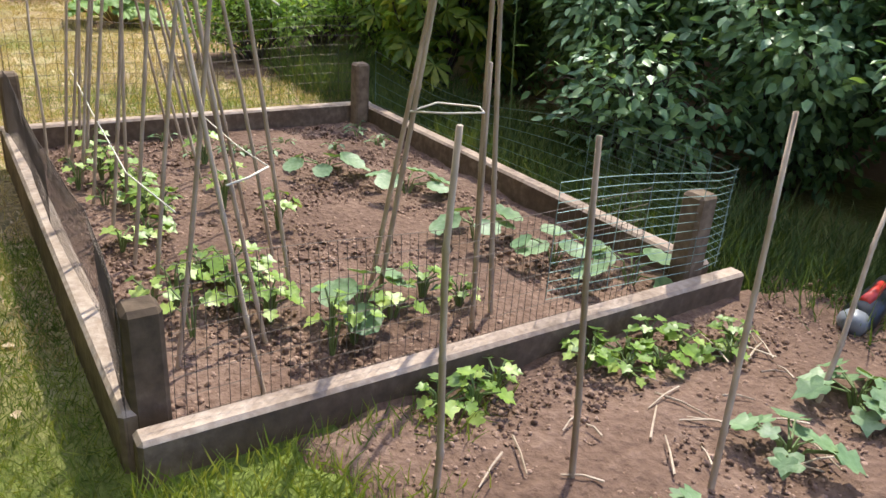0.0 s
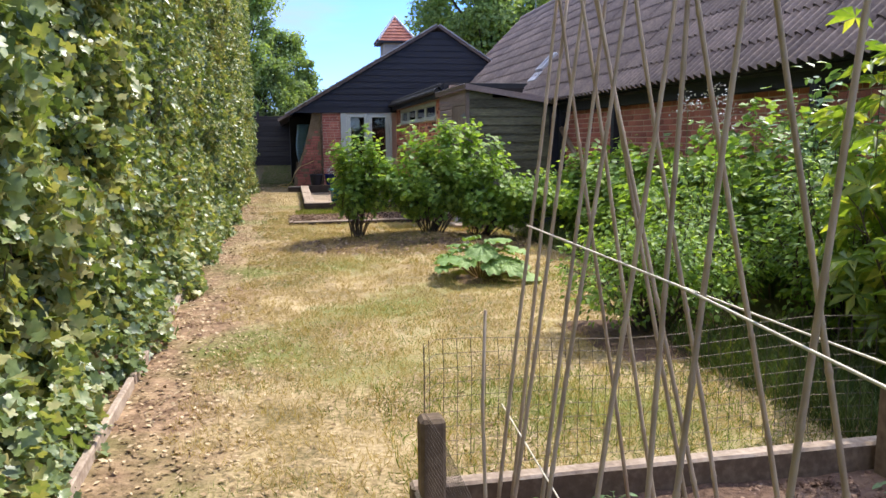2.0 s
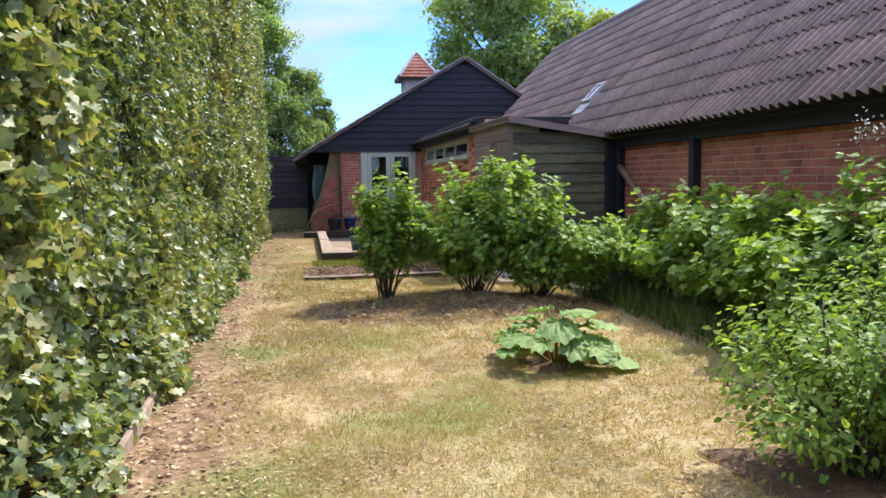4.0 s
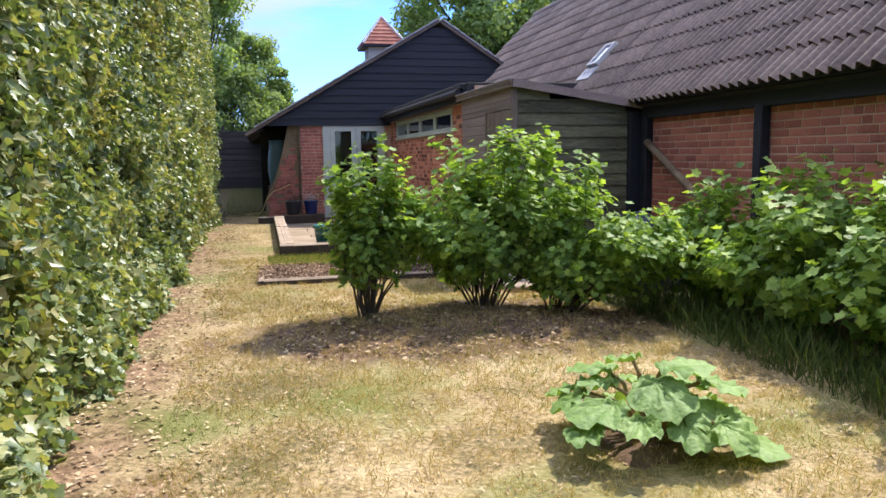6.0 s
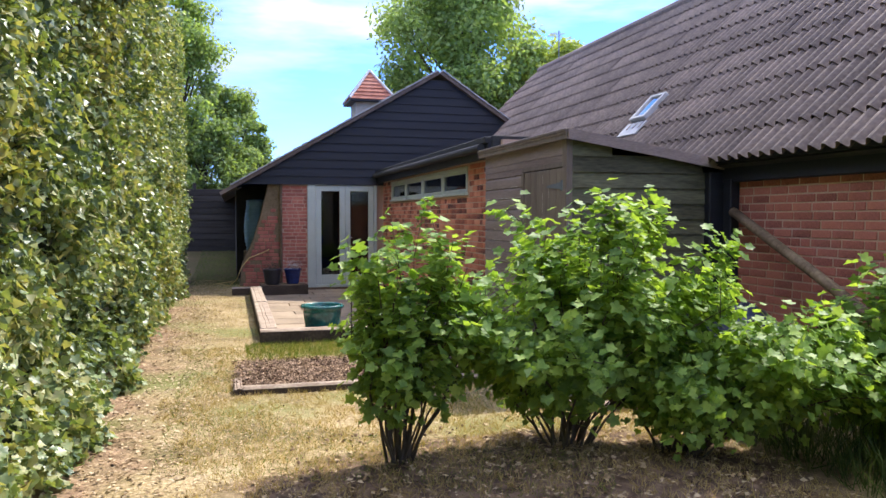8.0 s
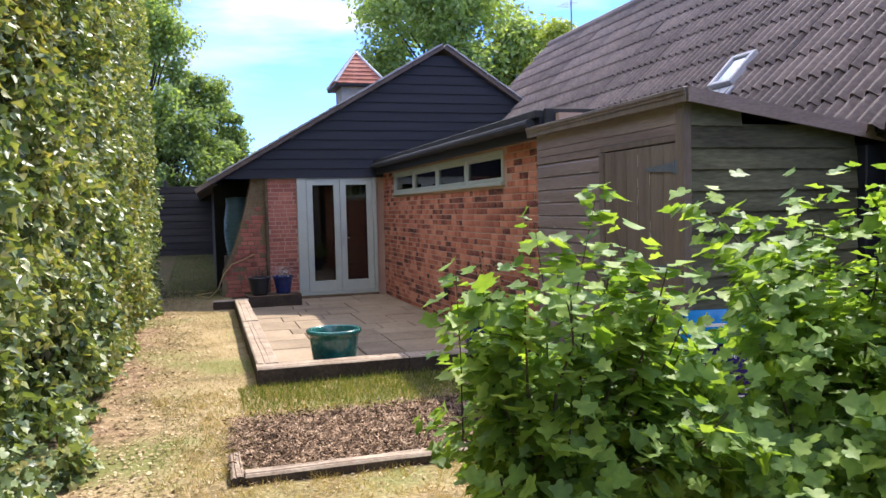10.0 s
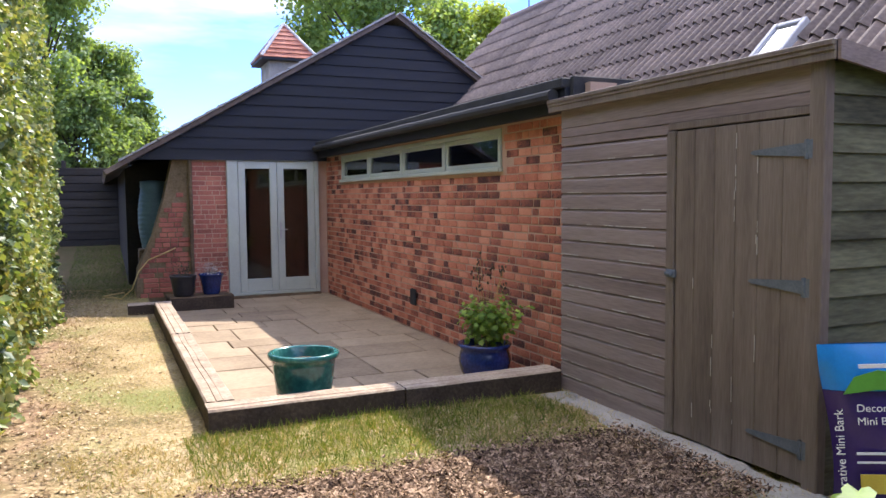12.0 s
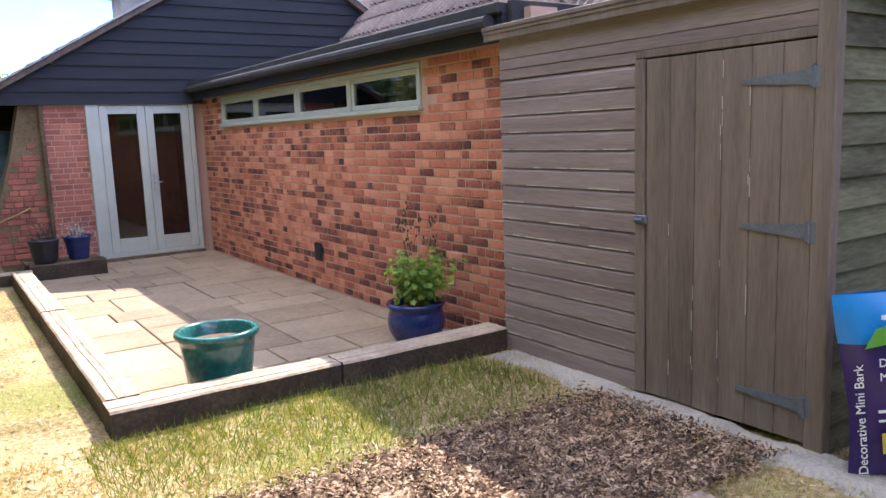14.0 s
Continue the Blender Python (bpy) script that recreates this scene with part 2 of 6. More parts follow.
# near-black that stands for shade indoors, under eaves and behind boards
M["inner_shade"] = surf("interior_shade", [(0.012, 0.010, 0.009), (0.035, 0.028, 0.024)], 2, 20, 0.9, 0.1)
M["hedge_dry"] = surf("yellowed_hedge_leaves", [(0.13, 0.15, 0.045), (0.25, 0.26, 0.08), (0.40, 0.35, 0.15)], 2, 20, 0.55, 0.0, "island", 0.4, spec=0.35, translucent=0.3)
M["joint"] = surf("paving_joint", [(0.10, 0.078, 0.055), (0.21, 0.165, 0.12)], 3, 60, 0.95, 0.5, spec=0.1)
M["pale_leaf"] = surf("pale_tree_leaves", [(0.20, 0.26, 0.07), (0.32, 0.39, 0.11), (0.44, 0.50, 0.17)], 0.4, 6, 0.55, 0.0, "island", 0.30, spec=0.35, translucent=0.5)
M["core"] = surf("hedge_shade", [(0.010, 0.014, 0.006), (0.028, 0.034, 0.014)], 4, 30, 0.95, 0.6)


def glass(name, tint=(0.9, 0.95, 0.93)):
    m = bpy.data.materials.new(name)
    m.use_nodes = True
    n, l = m.node_tree.nodes, m.node_tree.links
    fr = n.new("ShaderNodeFresnel")
    fr.inputs["IOR"].default_value = 1.8
    tp, gl, ms = n.new("ShaderNodeBsdfTransparent"), n.new("ShaderNodeBsdfGlossy"), n.new("ShaderNodeMixShader")
    tp.inputs["Color"].default_value = (*tint, 1)
    gl.inputs["Roughness"].default_value = 0.02
    l.new(fr.outputs[0], ms.inputs[0])
    l.new(tp.outputs[0], ms.inputs[1])
    l.new(gl.outputs[0], ms.inputs[2])
    l.new(ms.outputs[0], n["Material Output"].inputs["Surface"])
    return m


M["glass"] = glass("window_glass", (0.75, 0.8, 0.78))


# ---- mesh tools ----
class Acc:
    """Collects vertices and faces for one mesh."""

    def __init__(self):
        self.v, self.f, self.smooth = [], [], False

    def add(self, verts, faces):
        o = len(self.v)
        self.v.extend(tuple(p) for p in verts)
        self.f.extend(tuple(i + o for i in f) for f in faces)
        return self

    def box(self, x0, x1, y0, y1, z0, z1, c=0.0, m=None):
        """A box, its edges chamfered by c."""
        lo, hi = (x0, y0, z0), (x1, y1, z1)
        if c <= 0:
            vs = [(hi[0] if i & 1 else lo[0], hi[1] if i & 2 else lo[1], hi[2] if i & 4 else lo[2]) for i in range(8)]
            fs = [(0, 2, 3, 1), (4, 5, 7, 6), (0, 1, 5, 4), (2, 6, 7, 3), (0, 4, 6, 2), (1, 3, 7, 5)]
        else:
            vs, idx = [], {}
            for i in range(8):
                s = [(i >> a) & 1 for a in range(3)]
                for a in range(3):
                    p = [(hi[k] - (0 if k == a else c)) if s[k] else (lo[k] + (0 if k == a else c)) for k in range(3)]
                    idx[i, a] = len(vs)
                    vs.append(p)
            fs = []
            for a in range(3):
                u, w = 1 << ((a + 1) % 3), 1 << ((a + 2) % 3)
                for s in (0, 1):
                    k = s << a
                    q = [idx[k, a], idx[k | u, a], idx[k | u | w, a], idx[k | w, a]]
                    fs.append(tuple(q if s else q[::-1]))
            for a in range(3):
                b, d = (a + 1) % 3, (a + 2) % 3
                for sb in (0, 1):
                    for sd in (0, 1):
                        k = (sb << b) | (sd << d)
                        q = [idx[k, b], idx[k, d], idx[k | 1 << a, d], idx[k | 1 << a, b]]
                        fs.append(tuple(q if sb == sd else q[::-1]))
            for i in range(8):
                q = [idx[i, 0], idx[i, 1], idx[i, 2]]
                fs.append(tuple(q if bin(i).count("1") % 2 else q[::-1]))
        if m is not None:
            vs = [m @ Vector(p) for p in vs]
        return self.add(vs, fs)

    def prism(self, outline, depth, m):
        """An outline in the xz plane of m, thickened by depth along y."""
        n = len(outline)
        vs = [m @ Vector((x, 0, z)) for x, z in outline] + [m @ Vector((x, depth, z)) for x, z in outline]
        fs = [tuple(range(n)), tuple(range(2 * n - 1, n - 1, -1))] + [(i, n + i, n + (i + 1) % n, (i + 1) % n) for i in range(n)]
        return self.add(vs, [f[::-1] for f in fs])

    def tube(self, pts, r0, r1=None, sides=6, cap=True):
        r1 = r0 if r1 is None else r1
        pts = [Vector(p) for p in pts]
        vs, n = [], len(pts)
        for i, p in enumerate(pts):
            d = (pts[min(i + 1, n - 1)] - pts[max(i - 1, 0)]).normalized()
            a = d.cross(Vector((0, 0, 1)) if abs(d.z) < 0.9 else Vector((1, 0, 0))).normalized()
            b = d.cross(a)
            r = r0 + (r1 - r0) * i / max(1, n - 1)
            vs += [p + (a * math.cos(t) + b * math.sin(t)) * r for t in (2 * math.pi * k / sides for k in range(sides))]
        fs = [(i * sides + k, i * sides + (k + 1) % sides, (i + 1) * sides + (k + 1) % sides, (i + 1) * sides + k)
              for i in range(n - 1) for k in range(sides)]
        if cap:
            fs += [tuple(range(sides))[::-1], tuple((n - 1) * sides + k for k in range(sides))]
        return self.add(vs, fs)

    def lathe(self, profile, sides=32, at=(0, 0, 0)):
        n = len(profile)
        vs = [(at[0] + r * math.cos(2 * math.pi * k / sides), at[1] + r * math.sin(2 * math.pi * k / sides), at[2] + z)
              for r, z in profile for k in range(sides)]
        fs = [(i * sides + k, i * sides + (k + 1) % sides, (i + 1) * sides + (k + 1) % sides, (i + 1) * sides + k)
              for i in range(n - 1) for k in range(sides)]
        return self.add(vs, fs)

    def make(self, name, material, parent=None, label="", smooth=False):
        me = bpy.data.meshes.new(name)
        me.from_pydata(self.v, [], self.f)
        me.update()
        return finish(name, me, material, parent, label, smooth)


def finish(name, me, material, parent=None, label="", smooth=False):
    me.materials.append(material)
    if smooth:
        me.polygons.foreach_set("use_smooth", [True] * len(me.polygons))
    ob = new(name, me)
    if parent is not None:
        ob.parent = parent
    if label:
        ob["label"] = label
    return ob


def thing(name, label, category, at=(0, 0, 0), group="", kind=""):
    ob = new(name)
    ob.location = at
    bpy.context.view_layer.update()
    return tagged(ob, label, category, group, kind)


# leaf outlines: points in the xy plane, stalk at the origin, tip towards +y; z gives the fold
HALF = [(0.20, -0.09, 0.05), (0.43, 0.00, 0.09), (0.46, 0.17, 0.03), (0.33, 0.28, 0.02), (0.56, 0.45, 0.10), (0.42, 0.64, 0.04), (0.22, 0.68, 0.02)]
LOBED = (np.array([(0, 0.04, 0), *HALF, (0, 1.0, -0.09), *[(-x, y, z) for x, y, z in HALF[::-1]], (0, 0.4, -0.03)]),
         [(16, k, (k + 1) % 16) for k in range(16)])
TRI = (np.array([(0, 0, 0), (0.40, 0.16, 0.10), (0.26, 0.42, 0.03), (0, 1.0, -0.10), (-0.26, 0.42, 0.03), (-0.40, 0.16, 0.10)]),
       [(0, 1, 2), (0, 2, 3), (0, 3, 4), (0, 4, 5)])
OVAL = (np.array([(0, 0, 0), (0.26, 0.35, 0.07), (0.17, 0.75, 0.05), (0, 1.0, -0.06), (-0.17, 0.75, 0.05), (-0.26, 0.35, 0.07), (0, 0.5, 0)]),
        [(6, i, (i + 1) % 6) for i in range(6)])
SIMPLE = (np.array([(0, 0, 0), (0.36, 0.45, 0.08), (0, 1.0, -0.04), (-0.36, 0.45, 0.08)]), [(0, 1, 2), (0, 2, 3)])
ROUND = (np.array([(0, 0.12, 0)] + [(math.sin(a) * 0.5 * (1 + 0.09 * math.cos(5 * a)), 0.45 - math.cos(a) * 0.52, 0.10 + 0.03 * math.cos(9 * a))
                                    for a in (2 * math.pi * k / 20 + 0.1 for k in range(20))]),
         [(0, 1 + k, 1 + (k + 1) % 20) for k in range(20)])
FINGERS = [math.radians(-126 + 42 * k) for k in range(7)]
PALM = (np.array([p for a in FINGERS for r in ((0.50 - 0.16 * abs(a) / 2.2),) for p in
                  ((0.0, 0.34, 0.0), (math.sin(a - 0.26) * r * 0.62, 0.34 + math.cos(a - 0.26) * r * 0.62, 0.05),
                   (math.sin(a) * r, 0.34 + math.cos(a) * r, -0.07), (math.sin(a + 0.26) * r * 0.62, 0.34 + math.cos(a + 0.26) * r * 0.62, 0.05))]),
        [t for k in range(7) for t in ((4 * k, 4 * k + 1, 4 * k + 2), (4 * k, 4 * k + 2, 4 * k + 3))])
BLADE = (np.array([(-0.03, 0, 0), (0.03, 0, 0), (0.022, 0.55, 0.06), (-0.022, 0.55, 0.06), (0, 1.0, 0.25)]), [(0, 1, 2), (0, 2, 3), (3, 2, 4)])
REED = (np.array([(-0.012, 0, 0), (0.012, 0, 0), (0.010, 0.55, 0.08), (-0.010, 0.55, 0.08), (0, 1.0, 0.35)]), [(0, 1, 2), (0, 2, 3), (3, 2, 4)])
CHIP = (np.array([(-0.16, 0, 0), (0.14, 0.03, 0.03), (0.17, 0.95, 0.0), (-0.12, 1.0, 0.04), (0, 0.5, 0.09)]), [(4, 0, 1), (4, 1, 2), (4, 2, 3), (4, 3, 0)])
CLOD = (np.array([(0.5, 0, 0), (0, 0.5, 0.02), (-0.46, 0.05, 0), (0.05, -0.5, 0), (0.02, 0.03, 0.42), (0.3, 0.3, 0.25), (-0.28, 0.25, 0.24), (-0.28, -0.25, 0.26), (0.28, -0.28, 0.22)]),
        [(0, 5, 8), (5, 4, 8), (0, 1, 5), (1, 6, 5), (5, 6, 4), (1, 2, 6), (2, 7, 6), (6, 7, 4), (2, 3, 7), (3, 8, 7), (7, 8, 4), (3, 0, 8)])
RNG = np.random.default_rng(7)


def unit(a):
    return a / np.maximum(np.linalg.norm(a, axis=1, keepdims=True), 1e-9)


def scatter(name, material, pos, up, ahead, size, template=SIMPLE, parent=None, label="", smooth=False):
    """One mesh of many small pieces: up is the face's normal, ahead the way to the tip."""
    tv, tf = template
    n, k = len(pos), len(tv)
    up = unit(up)
    ahead = unit(ahead - up * (ahead * up).sum(1, keepdims=True))
    side = np.cross(ahead, up)
    size = np.broadcast_to(size, (n,))[:, None, None]
    v = pos[:, None, :] + size * (tv[None, :, 0:1] * side[:, None] + tv[None, :, 1:2] * ahead[:, None] + tv[None, :, 2:3] * up[:, None])
    f = (np.array(tf)[None] + (np.arange(n) * k)[:, None, None]).reshape(-1, 3)
    me = bpy.data.meshes.new(name)
    me.vertices.add(n * k)
    me.vertices.foreach_set("co", v.astype(np.float32).ravel())
    me.loops.add(f.size)
    me.loops.foreach_set("vertex_index", f.astype(np.int32).ravel())
    me.polygons.add(len(f))
    me.polygons.foreach_set("loop_start", np.arange(0, f.size, 3, dtype=np.int32))
    me.update(calc_edges=True)
    return finish(name, me, material, parent, label, smooth)


def rnd(n, *shape):
    return RNG.normal(size=(n, *shape))


def spread_dirs(n, bias=(0, 0, 1), weight=1.0):
    return unit(rnd(n, 3) + np.array(bias) * weight)


# ---- ground ----
PATIO = (-0.06, 2.72, 18.52, 25.8)


def lift(x, y):
    """The lawn's height."""
    z = 0.03 * noise.noise((x * 0.35, y * 0.35, 3.1)) + 0.012 * noise.noise((x * 1.7, y * 1.7, 8.0))
    z += 0.10 * math.exp(-((x - 1.2) / 1.1) ** 2 - ((y - 13.6) / 0.9) ** 2)
    if y > 25:
        z += 0.45 * min(1, (y - 25) / 9) ** 1.3
    if x > 2.3:
        z *= 0.3
    return z


def lawn_z(x, y):
    if PATIO[0] < x < 3.0 and PATIO[2] < y < 26.2:
        return -0.30
    side = max(0.0, 1 - max(0.0, y - 3.3) / 0.9) * max(0.0, min(1.0, (x + 0.22) / 0.22)) * 0.07
    if -0.3 < x < 0.06 and 3.32 <= y < 4.3:
        return lift(x, y) + side
    if y < 3.32 and -0.2 < x < 2.6 and y > 0.5:
        return lift(x, y) + (0.115 * min(1, (x + 0.2) / 0.25) if x < 0.45 else 0.0)
    if 0.06 < x < 1.85 and 3.38 < y < 5.9:
        return -0.06
    return lift(x, y)


def axis(lo, hi, step, far):
    mid = list(np.arange(lo, hi + 1e-6, step))
    out, d = [], step
    v = hi
    while v < far:
        d *= 1.5
        v += d
        out.append(v)
    neg, d, v = [], step, lo
    while v > -far:
        d *= 1.5
        v -= d
        neg.append(v)
    return neg[::-1] + mid + out


def build_ground():
    xs, ys = axis(-3.0, 6.0, 0.09, 400), axis(0.0, 34.0, 0.10, 420)
    nx = len(xs)
    vs = [(x, y, lawn_z(x, y) if -8 < x < 10 and -6 < y < 45 else (0.45 if y > 34 else 0.0)) for y in ys for x in xs]
    fs = [(j * nx + i, j * nx + i + 1, (j + 1) * nx + i + 1, (j + 1) * nx + i) for j in range(len(ys) - 1) for i in range(nx - 1)]
    a = Acc()
    a.v, a.f = vs, fs
    m = surf("lawn_ground", [(0.16, 0.13, 0.06), (0.29, 0.215, 0.108), (0.41, 0.31, 0.168), (0.51, 0.405, 0.24)], 1.6, 34, 0.95, 0.8, spec=0.1, dist=0.02, contrast=0.12)
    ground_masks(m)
    return tagged(a.make("ground", m, smooth=True), "sun-parched garden lawn of straw-coloured grass and bare earth", "ground", kind="structure")


def ground_masks(m):
    """Bare, leaf-strewn earth along the hedge and a few spots, and shade beyond the patio, laid over the lawn's colour.
    """
    n, l = m.node_tree.nodes, m.node_tree.links
    b = n["Principled BSDF"]
    old = b.inputs["Base Color"].links[0].from_socket
    co = n.new("ShaderNodeTexCoord")
    sep = n.new("ShaderNodeSeparateXYZ")
    l.new(co.outputs["Object"], sep.inputs[0])
    wob = n.new("ShaderNodeTexNoise")
    wob.inputs["Scale"].default_value, wob.inputs["Detail"].default_value = 2.2, 5.0
    l.new(co.outputs["Object"], wob.inputs["Vector"])

    def math_node(op, a, c):
        q = n.new("ShaderNodeMath")
        q.operation = op
        for i, v in enumerate((a, c)):
            if isinstance(v, (int, float)):
                q.inputs[i].default_value = v
            else:
                l.new(v, q.inputs[i])
        return q.outputs[0]

    def blend(fac, col, under):
        mx = n.new("ShaderNodeMix")
        mx.data_type = "RGBA"
        l.new(fac, mx.inputs[0])
        l.new(under, mx.inputs[6])
        if isinstance(col, tuple):
            mx.inputs[7].default_value = (*col, 1)
        else:
            l.new(col, mx.inputs[7])
        return mx.outputs[2]

    def strip(x, lo, hi):
        mr = n.new("ShaderNodeMapRange")
        mr.inputs["From Min"].default_value, mr.inputs["From Max"].default_value = lo, hi
        l.new(x, mr.inputs["Value"])
        return mr.outputs[0]

    wobble = math_node("MULTIPLY", math_node("SUBTRACT", wob.outputs[0], 0.5), 1.3)
    xw = math_node("ADD", sep.outputs[0], wobble)
    earth = n.new("ShaderNodeTexNoise")
    earth.inputs["Scale"].default_value, earth.inputs["Detail"].default_value = 9.0, 8.0
    l.new(co.outputs["Object"], earth.inputs["Vector"])
    er = n.new("ShaderNodeValToRGB")
    er.color_ramp.elements[0].position, er.color_ramp.elements[1].position = 0.32, 0.7
    er.color_ramp.elements[0].color, er.color_ramp.elements[1].color = (0.135, 0.08, 0.048, 1), (0.43, 0.29, 0.175, 1)
    l.new(earth.outputs[0], er.inputs[0])
    xw = math_node("ADD", xw, math_node("MULTIPLY", strip(sep.outputs[1], 10.0, 15.0), 0.3))
    out = blend(strip(xw, -0.66, -1.0), er.outputs[0], old)
    # green patches
    gr = n.new("ShaderNodeTexNoise")
    gr.inputs["Scale"].default_value, gr.inputs["Detail"].default_value = 0.8, 6.0
    l.new(co.outputs["Object"], gr.inputs["Vector"])
    out = blend(math_node("MULTIPLY", strip(gr.outputs[0], 0.49, 0.64), 0.75), (0.13, 0.16, 0.035), out)
    near = strip(sep.outputs[1], 4.8, 3.3)
    out = blend(math_node("MULTIPLY", near, 0.9), (0.12, 0.165, 0.03), out)
    ex = math_node("POWER", math_node("DIVIDE", math_node("SUBTRACT", sep.outputs[0], 1.15), 1.75), 2)
    ey = math_node("POWER", math_node("DIVIDE", math_node("SUBTRACT", sep.outputs[1], 13.35), 1.0), 2)
    spot = math_node("ADD", math_node("ADD", ex, ey), math_node("MULTIPLY", wobble, 0.9))
    dk = n.new("ShaderNodeValToRGB")
    dk.color_ramp.elements[0].position, dk.color_ramp.elements[1].position = 0.35, 0.72
    dk.color_ramp.elements[0].color, dk.color_ramp.elements[1].color = (0.085, 0.055, 0.038, 1), (0.27, 0.18, 0.12, 1)
    l.new(earth.outputs[0], dk.inputs[0])
    out = blend(strip(spot, 1.15, 0.75), dk.outputs[0], out)
    # the shade past the patio is put into the ground's colour
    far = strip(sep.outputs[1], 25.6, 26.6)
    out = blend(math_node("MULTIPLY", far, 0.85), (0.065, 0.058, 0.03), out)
    l.new(out, b.inputs["Base Color"])


build_ground()


# ---- buildings ----
def wall_x(name, x0, x1, y0, y1, z0, z1, holes, material, label):
    """A wall along y with openings (ya, yb, za, zb) through it."""
    a = Acc()
    ys = sorted({y0, y1, *(h[0] for h in holes), *(h[1] for h in holes)})
    zs = sorted({z0, z1, *(h[2] for h in holes), *(h[3] for h in holes)})
    for ya, yb in zip(ys, ys[1:]):
        for za, zb in zip(zs, zs[1:]):
            if not any(h[0] <= ya and yb <= h[1] and h[2] <= za and zb <= h[3] for h in holes):
                a.box(x0, x1, ya, yb, za, zb)
    return tagged(a.make(name, material), label, "wall", kind="structure")


WIN = (19.71, 24.87, 1.765, 2.165)
wall_ext = wall_x("wall_extension", 2.708, 2.95, 18.3, 25.9, -0.25, 2.40, [WIN], M["mortar"], "red brick extension wall with pale mortar joints")
wall_barn = wall_x("wall_barn", 4.208, 4.5, 2.0, 26.0, -0.2, 2.2, [], M["mortar"], "old red brick barn wall between black timber posts")
tagged(Acc().box(2.95, 4.3, 18.3, 18.45, -0.2, 2.35).make("wall_extension_end", M["inner_shade"]), "plain end wall of the brick extension", "wall", kind="structure")
tagged(Acc().box(2.96, 4.2, 18.5, 25.8, -0.2, -0.1).make("floor_extension", M["concrete"]), "concrete floor inside the brick extension", "floor", kind="structure")
tagged(Acc().box(3.9, 4.0, 18.5, 25.8, -0.1, 2.3).make("wall_inner", M["white_paint"]), "plain painted wall inside the extension", "wall", kind="structure")

# gable building
GY = 25.8
APEX, EAVE_L, EAVE_R = (3.93, 4.55), (-0.43, 2.02), (6.4, 2.95)
g = Acc()
g.box(2.53, 6.4, GY + 0.03, GY + 0.25, -0.3, 2.2)
g.box(0.55, 1.09, GY + 0.01, GY + 0.25, -0.3, 2.2)
gable_wall = tagged(g.make("wall_gable", M["mortar"]), "brick pier and wall under the black gable", "wall", kind="structure")
backing = Acc()
backing.prism([(EAVE_L[0] + 0.1, 2.14), (EAVE_L[0] + 0.1, 2.05), (APEX[0], APEX[1] - 0.1), (EAVE_R[0], EAVE_R[1] - 0.05), (EAVE_R[0], 2.14)], 0.15, pose(0, GY - 0.02, 0))
gable = tagged(backing.make("gable_boarding", M["black_wood"]), "black weatherboarded gable end of the outbuilding", "gable", kind="structure")


def rake_z(x):
    if x < APEX[0]:
        return EAVE_L[1] + (APEX[1] - EAVE_L[1]) * (x - EAVE_L[0]) / (APEX[0] - EAVE_L[0])
    return APEX[1] + (EAVE_R[1] - APEX[1]) * (x - APEX[0]) / (EAVE_R[0] - APEX[0])


z, row = 2.13, 0
while z < 4.4:
    h = 0.175
    xl = max(EAVE_L[0] + 0.04, EAVE_L[0] + (z + 0.02 - EAVE_L[1]) / (APEX[1] - EAVE_L[1]) * (APEX[0] - EAVE_L[0]) + 0.02)
    xr = min(6.3, APEX[0] + (APEX[1] - z - 0.02) / (APEX[1] - EAVE_R[1]) * (EAVE_R[0] - APEX[0]) - 0.02)
    xl2 = EAVE_L[0] + (z + h - EAVE_L[1]) / (APEX[1] - EAVE_L[1]) * (APEX[0] - EAVE_L[0])
    xr2 = APEX[0] + (APEX[1] - z - h) / (APEX[1] - EAVE_R[1]) * (EAVE_R[0] - APEX[0])
    if xr2 - xl2 > 0.1:
        w = Acc()
        j = random.uniform(-0.004, 0.004)
        vs = [(xl, GY - 0.07 + j, z), (xr, GY - 0.07 - j, z), (min(6.3, xr2), GY - 0.05, z + h + 0.02), (max(xl2, xl), GY - 0.05, z + h + 0.02)]
        vs += [(p[0], GY - 0.03, p[2]) for p in vs]
        w.add(vs, [(0, 1, 2, 3), (7, 6, 5, 4), (0, 4, 5, 1), (1, 5, 6, 2), (2, 6, 7, 3), (3, 7, 4, 0)])
        w.make("weatherboard", M["black_wood"], gable)
    z += h
    row += 1
# roof of the gable building
r = Acc()
for (xa, za), (xb, zb) in ((APEX, EAVE_L), (APEX, EAVE_R)):
    d = Vector((xb - xa, 0, zb - za)).normalized()
    nrm = Vector((-d.z, 0, d.x)) if d.x > 0 else Vector((d.z, 0, -d.x))
    p = [Vector((xa, GY - 0.16, za)), Vector((xb, GY - 0.16, zb)) + d * 0.25]
    q = [v + nrm * 0.07 for v in p]
    vs = [*p, q[1], q[0]]
    vs += [v + Vector((0, 11, 0)) for v in vs]
    r.add(vs, [(0, 1, 2, 3), (7, 6, 5, 4), (0, 4, 5, 1), (1, 5, 6, 2), (2, 6, 7, 3), (3, 7, 4, 0)])
tagged(r.make("roof_gable", M["roof"]), "dark grey pitched roof of the outbuilding", "roof", kind="structure")
v = Acc()
